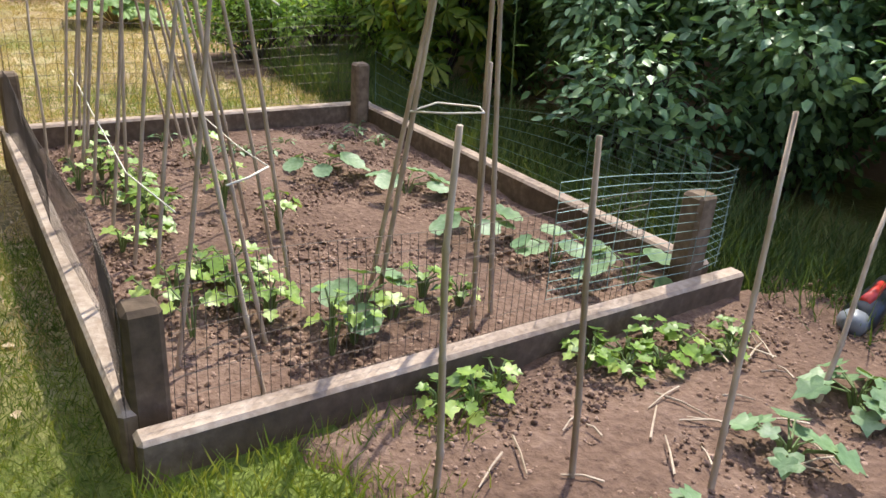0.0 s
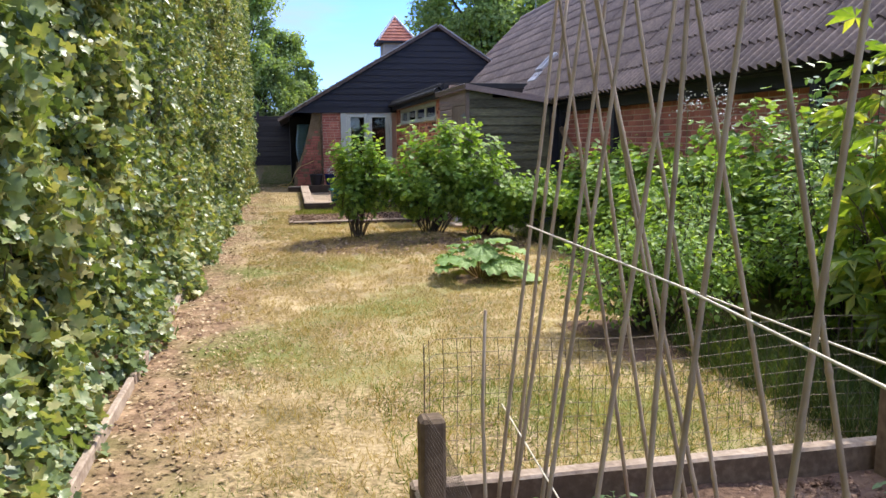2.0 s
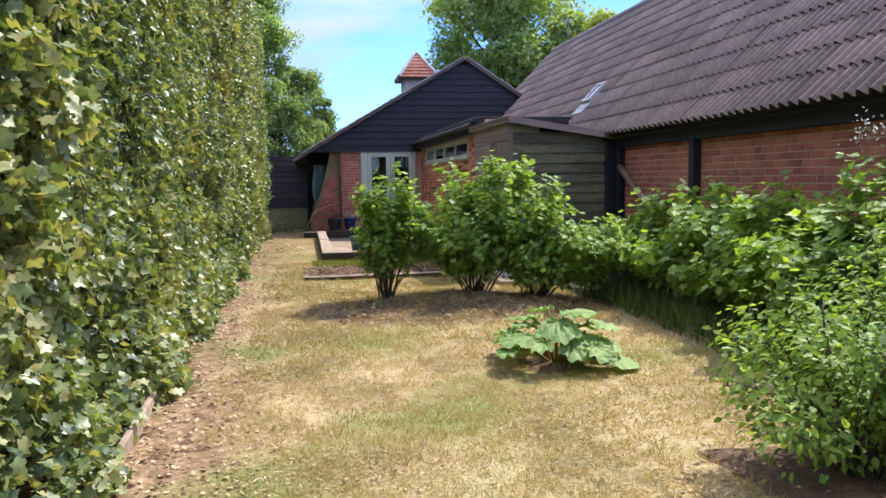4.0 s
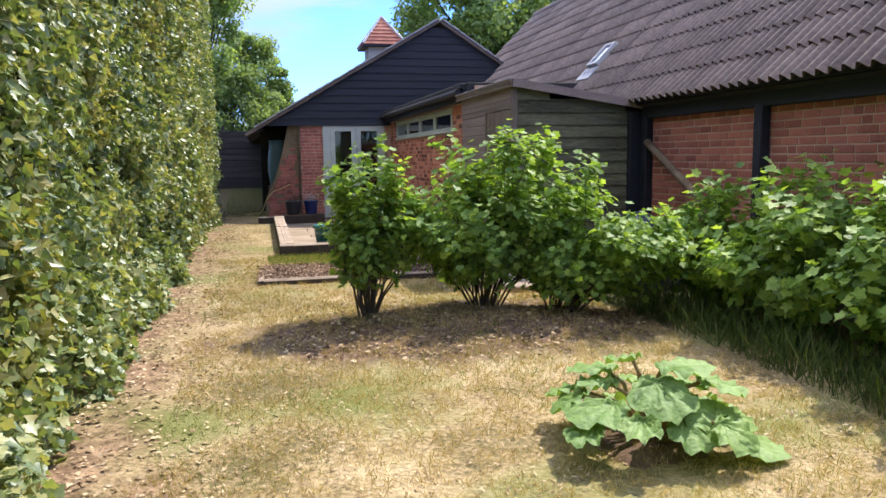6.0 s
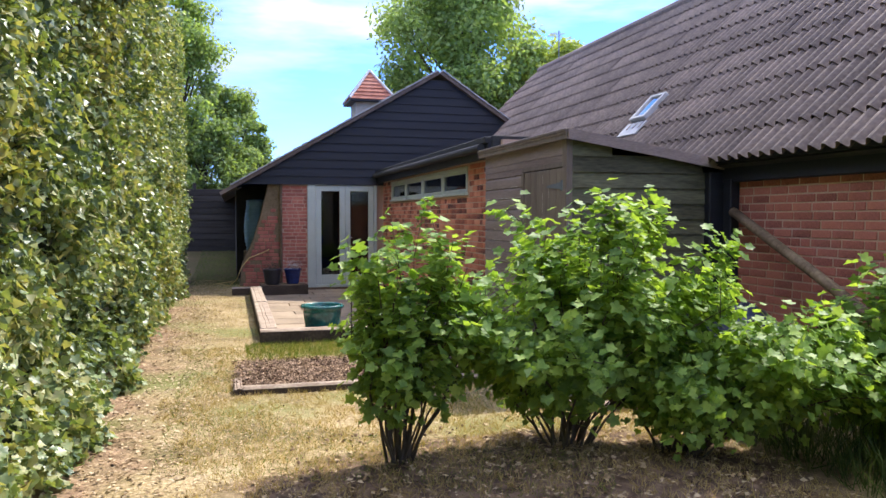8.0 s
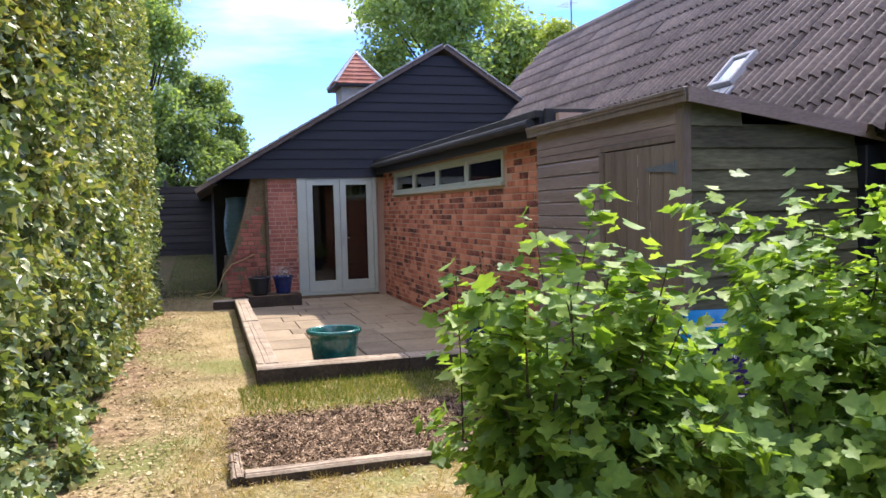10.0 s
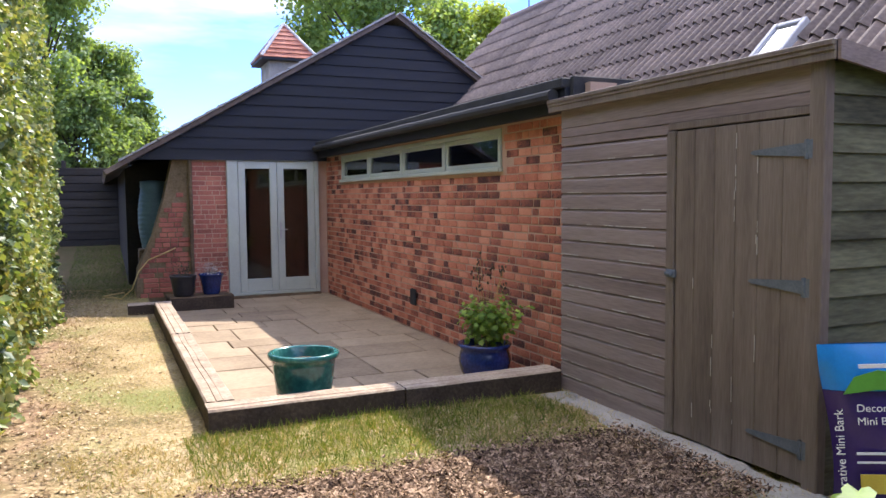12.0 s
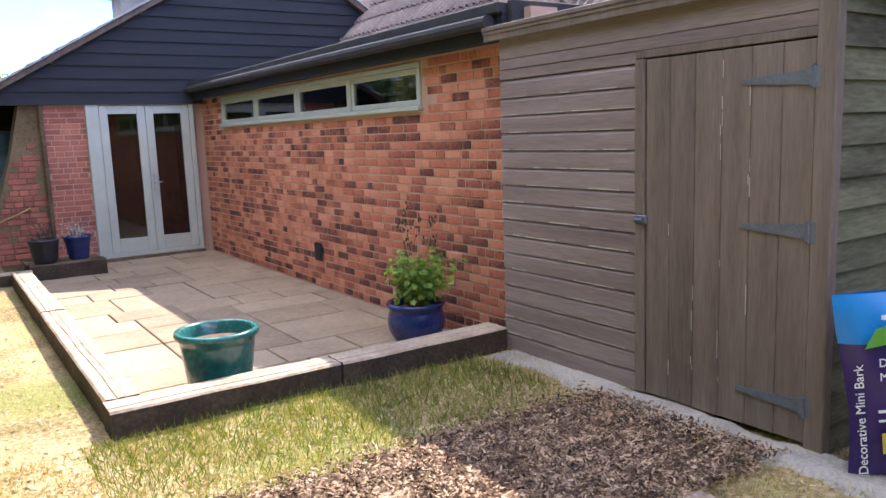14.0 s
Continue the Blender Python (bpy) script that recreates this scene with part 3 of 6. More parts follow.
for (xa, za), (xb, zb), k in ((APEX, EAVE_L, 24), (APEX, EAVE_R, 12)):
    for i in range(k):
        t0, t1 = i / k, (i + 0.94) / k
        d = Vector((xb - xa, 0, zb - za))
        a0, a1 = Vector((xa, 0, za)) + d * t0, Vector((xa, 0, za)) + d * t1
        n0 = Vector((d.z, 0, -d.x)).normalized()
        n0 = n0 if n0.z > 0 else -n0
        vs = [a0 + n0 * 0.075, a1 + n0 * 0.075, a1 + n0 * (0.10 + random.uniform(0, 0.012)), a0 + n0 * 0.095]
        vs = [p + Vector((0, GY - 0.2, 0)) for p in vs] + [p + Vector((0, GY + 0.1, 0)) for p in vs]
        v.add(vs, [(3, 2, 1, 0), (4, 5, 6, 7), (1, 5, 4, 0), (2, 6, 5, 1), (3, 7, 6, 2), (0, 4, 7, 3)])
v.make("verge_tiles", M["lead"], gable, "pale grey tile edges along the verge")
# side wall and added gap panel under the low eaves, coloured near-black for shade
tagged(Acc().prism([(0.75, 1.9), (0.75, rake_z(0.75) - 0.03), (-0.34, rake_z(-0.34) - 0.03), (-0.34, 1.9)], 0.08, pose(0, GY + 1.77, 0)).make("wall_under_eaves", M["inner_shade"]), "added near-black panel closing the gap under the low eaves", "wall", kind="structure")
tagged(Acc().box(-0.34, 0.6, GY + 1.65, GY + 1.75, -0.2, max(2.05, rake_z(-0.34) - 0.02)).box(-0.34, -0.25, GY + 1.75, 36, -0.2, max(2.05, rake_z(-0.34) - 0.02)).make("wall_side", M["inner_shade"]), "timber side wall under the low eaves, coloured near-black for shade", "wall", kind="structure")
# the room's darkness behind the glass is put into the wall colour
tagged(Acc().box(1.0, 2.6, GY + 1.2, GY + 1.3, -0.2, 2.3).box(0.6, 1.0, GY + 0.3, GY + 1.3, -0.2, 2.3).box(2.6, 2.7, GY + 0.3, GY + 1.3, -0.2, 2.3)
       .make("wall_behind_doors", M["inner_shade"]), "room wall behind the glazed doors, coloured near-black for shade", "wall", kind="structure")

# barn roof: courses of corrugated sheets
E0, R0 = Vector((3.98, 0, 2.02)), Vector((7.02, 0, 5.08))
slope = (R0 - E0)
up_dir = slope.normalized()
nr_dir = Vector((-up_dir.z, 0, up_dir.x))
barn_roof = thing("roof_barn", "dark brown corrugated roof of the long barn", "roof", kind="structure")
PITCH, WAVES, SEG, ROWS_N = 0.143, 7, 10, 11
sheet_w, row_h = PITCH * WAVES, slope.length / ROWS_N
a = Acc()
N = WAVES * SEG
for s0, off in ((-0.05, 0.030), (row_h, 0.0)):
    for th in (0.006, -0.004):
        for i in range(N + 1):
            y = i * PITCH / SEG
            a.v.append(tuple(up_dir * s0 + nr_dir * (0.033 * math.cos(2 * math.pi * i / SEG) + off + th) + Vector((0, y, 0))))
k = N + 1
for i in range(N):
    a.f += [(i, i + 1, 2 * k + i + 1, 2 * k + i), (k + i + 1, k + i, 3 * k + i, 3 * k + i + 1), (i + 1, i, k + i, k + i + 1)]
first = a.make("roof_sheet", M["roof"], barn_roof, smooth=False)
for rr in range(ROWS_N):
    for cc in range(23):
        if rr == 0 and cc == 0:
            first.location = E0 + Vector((0, 4.6, 0))
            continue
        o = first.copy()
        scene.collection.objects.link(o)
        o.location = E0 + slope * (rr / ROWS_N) + Vector((0, 4.6 + cc * sheet_w, 0)) + nr_dir * random.uniform(0, 0.006)
Acc().prism([(E0.x + 0.05, E0.z - 0.06), (R0.x, R0.z - 0.07), (R0.x, R0.z - 0.2), (E0.x + 0.2, E0.z - 0.1)], 23.5, pose(0, 3.9, 0)).make("roof_deck", M["felt"], barn_roof)
Acc().tube([R0 + Vector((0, 4.5, 0.03)), R0 + Vector((0, 27.5, 0.03))], 0.09, sides=10).make("ridge", M["roof"], barn_roof)
tagged(Acc().prism([(4.3, 2.0), (7.02, 4.9), (9.7, 2.0)], 0.2, pose(0, 27.1, 0)).prism([(4.3, 2.0), (7.02, 4.75), (9.7, 2.0)], 0.2, pose(0, 4.3, 0)).box(4.3, 9.5, 4.3, 4.5, -0.2, 2.0).box(9.5, 9.7, 2, 27.3, -0.2, 2.1).make("wall_barn_far", M["black_wood"]), "far gable wall of the barn", "wall", kind="structure")
tagged(Acc().prism([(7.02, 5.0), (9.9, 2.0), (9.9, 1.9), (7.02, 4.9)], 23.5, pose(0, 3.9, 0)).make("roof_barn_back", M["roof"]), "back slope of the barn roof", "roof", kind="structure")
# eaves board, wall plate and posts
b = thing("barn_frame", "black-painted timber posts and eaves beam on the barn wall", "timber frame", kind="structure")
Acc().box(4.12, 4.21, 2.0, 18.3, 1.80, 2.03, 0.01).make("wall_plate", M["black_wood"], b)
Acc().box(4.02, 4.10, 2.0, 18.3, 1.98, 2.07, 0.01).make("eaves_board", M["black_wood"], b)
for y in (7.3, 9.5, 13.74, 15.9):
    Acc().box(4.10, 4.2, y - 0.06, y + 0.06, -0.05, 1.83, 0.008).make("post", M["black_wood"], b)
Acc().box(3.98, 4.2, 16.0, 16.2, -0.05, 1.9, 0.01).make("post", M["black_wood"], b)
pole = tagged(Acc().tube([(4.1, 15.8, 1.52), (3.9, 14.45, 1.0), (3.72, 13.2, 0.5), (3.6, 12.0, 0.02)], 0.045, 0.04, 8).make("wooden_pole", M["dark_timber"], smooth=True), "weathered grey wooden pole leaning along the barn wall", "pole")

# rooflight
rl = thing("rooflight", "small white-framed rooflight in the corrugated roof", "rooflight")
base = E0 + Vector((0, 18.18, 0)) + up_dir * 0.88 + nr_dir * 0.05
R3 = Matrix((( 0, up_dir.x, nr_dir.x, 0), (1, 0, 0, 0), (0, up_dir.z, nr_dir.z, 0), (0, 0, 0, 1)))
mt = Matrix.Translation(base) @ R3
for x0, x1, y0, y1 in ((0, 0.05, 0, 0.46), (0.31, 0.36, 0, 0.46), (0.05, 0.31, 0, 0.05), (0.05, 0.31, 0.41, 0.46)):
    Acc().box(x0, x1, y0, y1, -0.02, 0.065, 0.008, mt).make("frame", M["lead"], rl)
Acc().box(0.05, 0.31, 0.05, 0.41, 0.035, 0.042, 0, mt).make("pane", M["glass"], rl)
Acc().box(0.04, 0.32, 0.04, 0.42, -0.03, -0.01, 0, mt).make("blind", M["white_paint"], rl, "pale blind behind the glass")
Acc().box(-0.05, 0.41, -0.26, -0.02, -0.01, 0.012, 0.003, mt).make("flashing", M["lead"], rl, "pale lead flashing below the rooflight")

# flat roof of the extension with its gutter
ex = thing("roof_extension", "flat felt roof of the brick extension with black fascia", "roof", kind="structure")
Acc().box(2.52, 4.7, 18.42, 25.75, 2.36, 2.44, 0.01).make("felt", M["felt"], ex)
Acc().box(2.56, 2.62, 18.42, 25.74, 2.18, 2.37, 0.006).make("fascia", M["black_wood"], ex)
Acc().tube([(2.50, 18.5, 2.31), (2.50, 25.7, 2.33)], 0.05, sides=10).make("gutter", M["felt"], ex)
Acc().box(2.6, 4.6, 18.37, 18.42, 2.2, 2.45, 0.006).make("end_trim", M["felt"], ex)

# turret
tu = thing("turret", "square turret with a red tiled pyramid roof", "turret")
tx, ty, s, zb = 3.75, 33.4, 0.62, 5.02
Acc().box(tx - s * 0.82, tx + s * 0.82, ty - s * 0.82, ty + s * 0.82, 2.6, zb, 0.01).make("body", M["concrete"], tu)
Acc().box(tx - s - 0.1, tx + s + 0.1, ty - s - 0.1, ty + s + 0.1, zb - 0.06, zb + 0.03, 0.01).make("eaves_board", M["black_wood"], tu)
tip = Vector((tx, ty, 6.02))
for q in range(4):
    rot = Matrix.Translation((tx, ty, 0)) @ pose(0, 0, 0, 0, 0, 90 * q) @ Matrix.Translation((-tx, -ty, 0))
    for c in range(8):
        t0, t1 = c / 8, (c + 1.15) / 8
        w0, w1 = (s + 0.1) * (1 - t0), max(0.0, (s + 0.1) * (1 - t1))
        z0, z1 = zb + (tip.z - zb) * t0, zb + (tip.z - zb) * min(1, t1)
        p = [Vector((tx - w0, ty - w0 - 0.02, z0 + 0.02)), Vector((tx + w0, ty - w0 - 0.02, z0 + 0.02)), Vector((tx + w1, ty - w1, z1)), Vector((tx - w1, ty - w1, z1))]
        p += [v + Vector((0, 0.03, -0.02)) for v in p]
        Acc().add([rot @ v for v in p], [(0, 1, 2, 3), (7, 6, 5, 4), (0, 4, 5, 1), (1, 5, 6, 2), (3, 7, 4, 0)]).make("tile_course", M["red_tile"], tu)
    e = [rot @ Vector((tx - s - 0.1, ty - s - 0.1, zb + 0.03)), tip]
    Acc().tube(e, 0.045, 0.04, 6).make("hip", M["lead"], tu)


# ---- French doors ----
def french_doors():
    d = thing("door_1", "pale green glazed double doors, closed", "door", kind="structure")
    x0, x1, z0, z1, y = 1.09, 2.56, -0.02, 2.2, GY - 0.02
    fp = M["frame_paint"]
    for a0, a1, c0, c1 in ((x0, x0 + 0.17, z0, z1), (x1 - 0.07, x1, z0, z1), (x0 + 0.17, x1 - 0.07, z1 - 0.08, z1), (x0 + 0.17, x1 - 0.07, z0, z0 + 0.05)):
        Acc().box(a0, a1, y - 0.03, y + 0.08, c0, c1, 0.006).make("door_frame", fp, d)
    mid = (x0 + 0.17 + x1 - 0.07) / 2
    for lx0, lx1 in ((x0 + 0.175, mid - 0.003), (mid + 0.003, x1 - 0.075)):
        leaf = Acc().box(lx0, lx0 + 0.11, y - 0.02, y + 0.03, z0 + 0.055, z1 - 0.085, 0.005)
        leaf.box(lx1 - 0.11, lx1, y - 0.02, y + 0.03, z0 + 0.055, z1 - 0.085, 0.005)
        leaf.box(lx0 + 0.11, lx1 - 0.11, y - 0.018, y + 0.03, z1 - 0.2, z1 - 0.085, 0.005)
        leaf.box(lx0 + 0.11, lx1 - 0.11, y - 0.018, y + 0.03, z0 + 0.055, z0 + 0.26, 0.005)
        lo = leaf.make("door_leaf", fp, d)
        Acc().box(lx0 + 0.105, lx1 - 0.105, y, y + 0.012, z0 + 0.25, z1 - 0.19).make("pane", M["glass"], lo)
    Acc().box(mid + 0.03, mid + 0.06, y - 0.04, y - 0.02, 0.88, 1.14, 0.004).tube([(mid + 0.045, y - 0.04, 1.02), (mid + 0.045, y - 0.07, 1.02), (mid + 0.15, y - 0.07, 1.02)], 0.009, sides=8).make("door_handle", M["lead"], d, "grey metal lever handle")
    Acc().box(x0 - 0.02, x1, y - 0.08, y + 0.05, -0.12, -0.02, 0.006).make("threshold", M["dark_timber"], d)


french_doors()


def window_strip():
    w = thing("window_1", "pale green four-light strip window under the fascia", "window", kind="structure")
    y0, y1, z0, z1 = WIN
    fp, x = M["frame_paint"], 2.69
    n = 4
    pw = (y1 - y0) / n
    Acc().box(x, x + 0.1, y0, y1, z1 - 0.045, z1, 0.004).make("head", fp, w)
    Acc().box(x - 0.03, x + 0.1, y0 - 0.02, y1 + 0.02, z0, z0 + 0.04, 0.006).make("window_sill", fp, w)
    for i in range(n + 1):
        yc = y0 + pw * i
        a0, a1 = max(y0, yc - 0.03), min(y1, yc + 0.03)
        Acc().box(x, x + 0.1, a0, a1, z0 + 0.04, z1 - 0.045, 0.004).make("mullion", fp, w)
    for i in range(n):
        a0, a1 = y0 + pw * i + 0.032, y0 + pw * (i + 1) - 0.032
        c0, c1 = z0 + 0.043, z1 - 0.048
        fr = Acc().box(x + 0.012, x + 0.06, a0, a0 + 0.045, c0, c1, 0.004).box(x + 0.012, x + 0.06, a1 - 0.045, a1, c0, c1, 0.004)
        fr.box(x + 0.012, x + 0.06, a0 + 0.045, a1 - 0.045, c0, c0 + 0.05, 0.004).box(x + 0.012, x + 0.06, a0 + 0.045, a1 - 0.045, c1 - 0.045, c1, 0.004)
        fo = fr.make("casement", fp, w)
        Acc().box(x + 0.03, x + 0.038, a0 + 0.04, a1 - 0.04, c0 + 0.045, c1 - 0.04).make("pane", M["glass"], fo)


window_strip()


# ---- shed ----
def shed():
    s = thing("garden_shed", "brown timber shed with shiplap boards and closed plank door", "shed")
    fx, ya, yb, bx = 2.55, 16.09, 18.44, 4.12
    zt, zr = 2.20, 1.96
    Acc().box(fx + 0.03, bx, ya + 0.03, yb, 0.03, 1.93).make("carcass", M["inner_shade"], s)
    dy0, dy1, dz0, dz1 = 16.165, 17.14, 0.03, 1.93
    z = 0.02
    while z < 1.86:
        h = 0.118
        y0, y1 = dy1 + 0.07, yb
        a = Acc()
        vs = [(fx - 0.012, y0, z), (fx - 0.012, y1, z), (fx - 0.010, y0, z + h * 0.8), (fx - 0.010, y1, z + h * 0.8), (fx + 0.004, y0, z + h), (fx + 0.004, y1, z + h),
              (fx + 0.02, y0, z), (fx + 0.02, y1, z), (fx + 0.02, y0, z + h), (fx + 0.02, y1, z + h)]
        a.add(vs, [(0, 2, 3, 1), (2, 4, 5, 3), (4, 8, 9, 5), (6, 7, 9, 8), (0, 1, 7, 6), (0, 6, 8, 4, 2), (1, 3, 5, 9, 7)])
        bd = a.make("board", M["shed_wood"], s)
        if z < 1.95:
            e = Acc()
            y = y0 + random.uniform(0, 0.25)
            while y < y1 - 0.05:
                ln = random.uniform(0.04, 0.4)
                e.box(fx - 0.0135, fx - 0.0115, y, min(y + ln, y1), z + 0.001, z + 0.001 + random.uniform(0.003, 0.008))
                y += ln + random.uniform(0.03, 0.5)
            if e.v:
                e.make("worn_edge", M["bare_wood"], bd, "pale worn lower edge of the board")["kind"] = "stuff"
        z += h
    Acc().box(fx - 0.03, fx + 0.03, dy1 + 0.005, dy1 + 0.075, 0.03, 1.93, 0.005).make("door_post", M["shed_door"], s)
    Acc().box(fx - 0.035, fx + 0.03, ya - 0.026, dy0 - 0.005, 0.0, 2.19, 0.006).make("corner_post", M["shed_door"], s)
    for zh, zk in ((1.915, 2.045), (2.048, 2.205)):
        Acc().box(fx - 0.014, fx + 0.02, ya + 0.02, yb, zh + (0.064 if zh < 2 else 0), zk, 0.004).make("header_board", M["shed_wood"], s)
    Acc().box(fx - 0.012, fx + 0.02, dy1 + 0.076, yb, 1.912, 1.976, 0.004).make("header_board", M["shed_wood"], s)
    Acc().box(fx - 0.02, fx + 0.02, dy0 - 0.005, dy1 + 0.075, 1.935, 1.978, 0.004).make("door_head", M["shed_door"], s)
    door = Acc().box(fx + 0.005, fx + 0.02, dy0, dy1, dz0, dz1).make("door", M["inner_shade"], s)
    n = 6
    w = (dy1 - dy0) / n
    for i in range(n):
        j = random.uniform(-0.002, 0.002)
        Acc().box(fx - 0.018 + j, fx + 0.004, dy0 + i * w + 0.001, dy0 + (i + 1) * w - 0.001, dz0 + random.uniform(0, 0.01), dz1 - 0.004, 0.004).make("plank", M["shed_door"], door)
    for zz in (0.22, 1.06, 1.76):
        h = Acc()
        h.prism([(0, -0.035), (0.0, 0.035), (0.34, 0.012), (0.36, 0.0), (0.34, -0.012)], 0.006, Matrix.Translation((fx - 0.019, dy0 + 0.02, zz)) @ pose(0, 0, 0, 0, 0, 90))
        h.box(fx - 0.036, fx - 0.02, dy0 - 0.035, dy0 + 0.02, zz - 0.05, zz + 0.05, 0.003)
        h.tube([(fx - 0.034, dy0, zz - 0.05), (fx - 0.034, dy0, zz + 0.05)], 0.009, sides=8)
        h.make("hinge", M["iron"], door, "blue-grey iron strap hinge")
    Acc().box(fx - 0.04, fx - 0.02, dy1 - 0.02, dy1 + 0.06, 1.02, 1.07, 0.004).tube([(fx - 0.05, dy1 - 0.0, 1.045), (fx - 0.05, dy1 + 0.05, 1.045)], 0.012, sides=8).make("latch", M["iron"], door, "dark iron sliding latch")
    # chipped paint on the planks
    ch = Acc()
    for _ in range(20):
        y = dy0 + w * random.choice((2, 3, 3, 3, 4, 5)) + random.uniform(-0.006, 0.006) - 0.003
        z = random.uniform(0.1, 1.85)
        ch.box(fx - 0.0215, fx - 0.0195, y, y + random.uniform(0.003, 0.006), z, z + random.uniform(0.02, 0.16))
    ch.make("chipped_paint", M["bare_wood"], door, "pale chips of bare wood")["kind"] = "stuff"
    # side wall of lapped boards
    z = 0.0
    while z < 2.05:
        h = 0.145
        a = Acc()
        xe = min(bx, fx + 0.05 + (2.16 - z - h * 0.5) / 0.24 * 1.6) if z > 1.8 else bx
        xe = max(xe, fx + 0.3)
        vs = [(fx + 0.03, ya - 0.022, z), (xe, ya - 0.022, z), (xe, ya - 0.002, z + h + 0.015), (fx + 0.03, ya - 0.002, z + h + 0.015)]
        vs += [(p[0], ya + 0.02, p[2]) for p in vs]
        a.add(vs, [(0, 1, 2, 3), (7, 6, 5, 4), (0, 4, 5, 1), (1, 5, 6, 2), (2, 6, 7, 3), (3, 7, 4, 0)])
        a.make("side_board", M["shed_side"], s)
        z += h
    # roof, falling to the back
    d = Vector((bx + 0.05 - (fx - 0.05), 0, zr - zt - 0.02))
    th = Acc()
    p0 = Vector((fx - 0.055, 0, zt + 0.035))
    ol = [p0, p0 + d, p0 + d + Vector((0, 0, 0.03)), p0 + Vector((0, 0, 0.03))]
    th.prism([(p.x, p.z) for p in ol], yb + 0.10 - (ya - 0.1), pose(0, ya - 0.1, 0)).make("roof_felt", M["felt"], s)
    for k, (z0, z1) in enumerate(((zt - 0.025, zt + 0.022), (zt + 0.018, zt + 0.045), (zt + 0.042, zt + 0.072))):
        Acc().box(fx - 0.07 - 0.008 * k, fx - 0.056, ya - 0.1, yb + 0.1, z0, z1, 0.004).make("fascia", M["shed_door"], s)
    Acc().prism([(p0.x, p0.z - 0.06), (p0.x + d.x, p0.z + d.z - 0.06), (p0.x + d.x, p0.z + d.z + 0.035), (p0.x, p0.z + 0.035)], 0.02, pose(0, ya - 0.121, 0)).make("barge_board", M["shed_wood"], s)


shed()


# ---- bricks ----
def brick_face(host, name, near, far, x, y0, y1, z0, z1, holes, limit, depth=0.007, along="y", sign=1, near_test=None, headers=0.35):
    """Courses of bricks proud of a wall: those of the near stretch one by one, the rest joined."""
    kinds = {}
    for ln in (0.215, 0.103):
        for v in range(2):
            a = Acc().box(-depth, 0.0, 0.0, ln, 0.0, 0.0625, 0.003 + 0.0015 * v)
            me = bpy.data.meshes.new(name)
            me.from_pydata(a.v, [], a.f)
            me.materials.append(near)
            kinds[ln, v] = (me, a)
    rest, count = Acc(), 0
    z, row = z0, 0
    while z + 0.065 <= z1 + 1e-6:
        y = y0 - random.uniform(0, 0.2)
        while y < y1 - 0.03:
            ln = 0.103 if random.random() < headers else 0.215
            v = random.randrange(2)
            a0, a1 = y, y + ln
            y += ln + 0.012
            c0, c1 = max(a0, y0), min(a1, y1)
            if c1 - c0 < 0.03 or any(c1 > h[0] and c0 < h[1] and z + 0.06 > h[2] and z < h[3] for h in holes):
                continue
            jit = random.uniform(-0.003, 0.003)
            full = c0 == a0 and c1 == a1
            if along == "y":
                m = Matrix.Translation((x + jit, a0, z))
            else:
                m = Matrix.Translation((a0, x + jit, z)) @ pose(0, 0, 0, 0, 0, -90) @ Matrix.Scale(-1, 4, (0, 1, 0)) @ Matrix.Scale(-1, 4, (1, 0, 0))
            if full and count < limit and (near_test is None or near_test(c0, z)) and along == "y":
                o = new(name, kinds[ln, v][0])
                o.parent = host
                o.matrix_local = m
                count += 1
            elif along == "y":
                rest.box(x - depth + jit, x, c0, c1, z, z + 0.0625, 0.003)
            else:
                rest.box(c0, c1, x - depth + jit, x, z, z + 0.0625, 0.003)
        z += 0.075
        row += 1
    if rest.v:
        rest.make("bricks", far, host)["kind"] = "stuff"


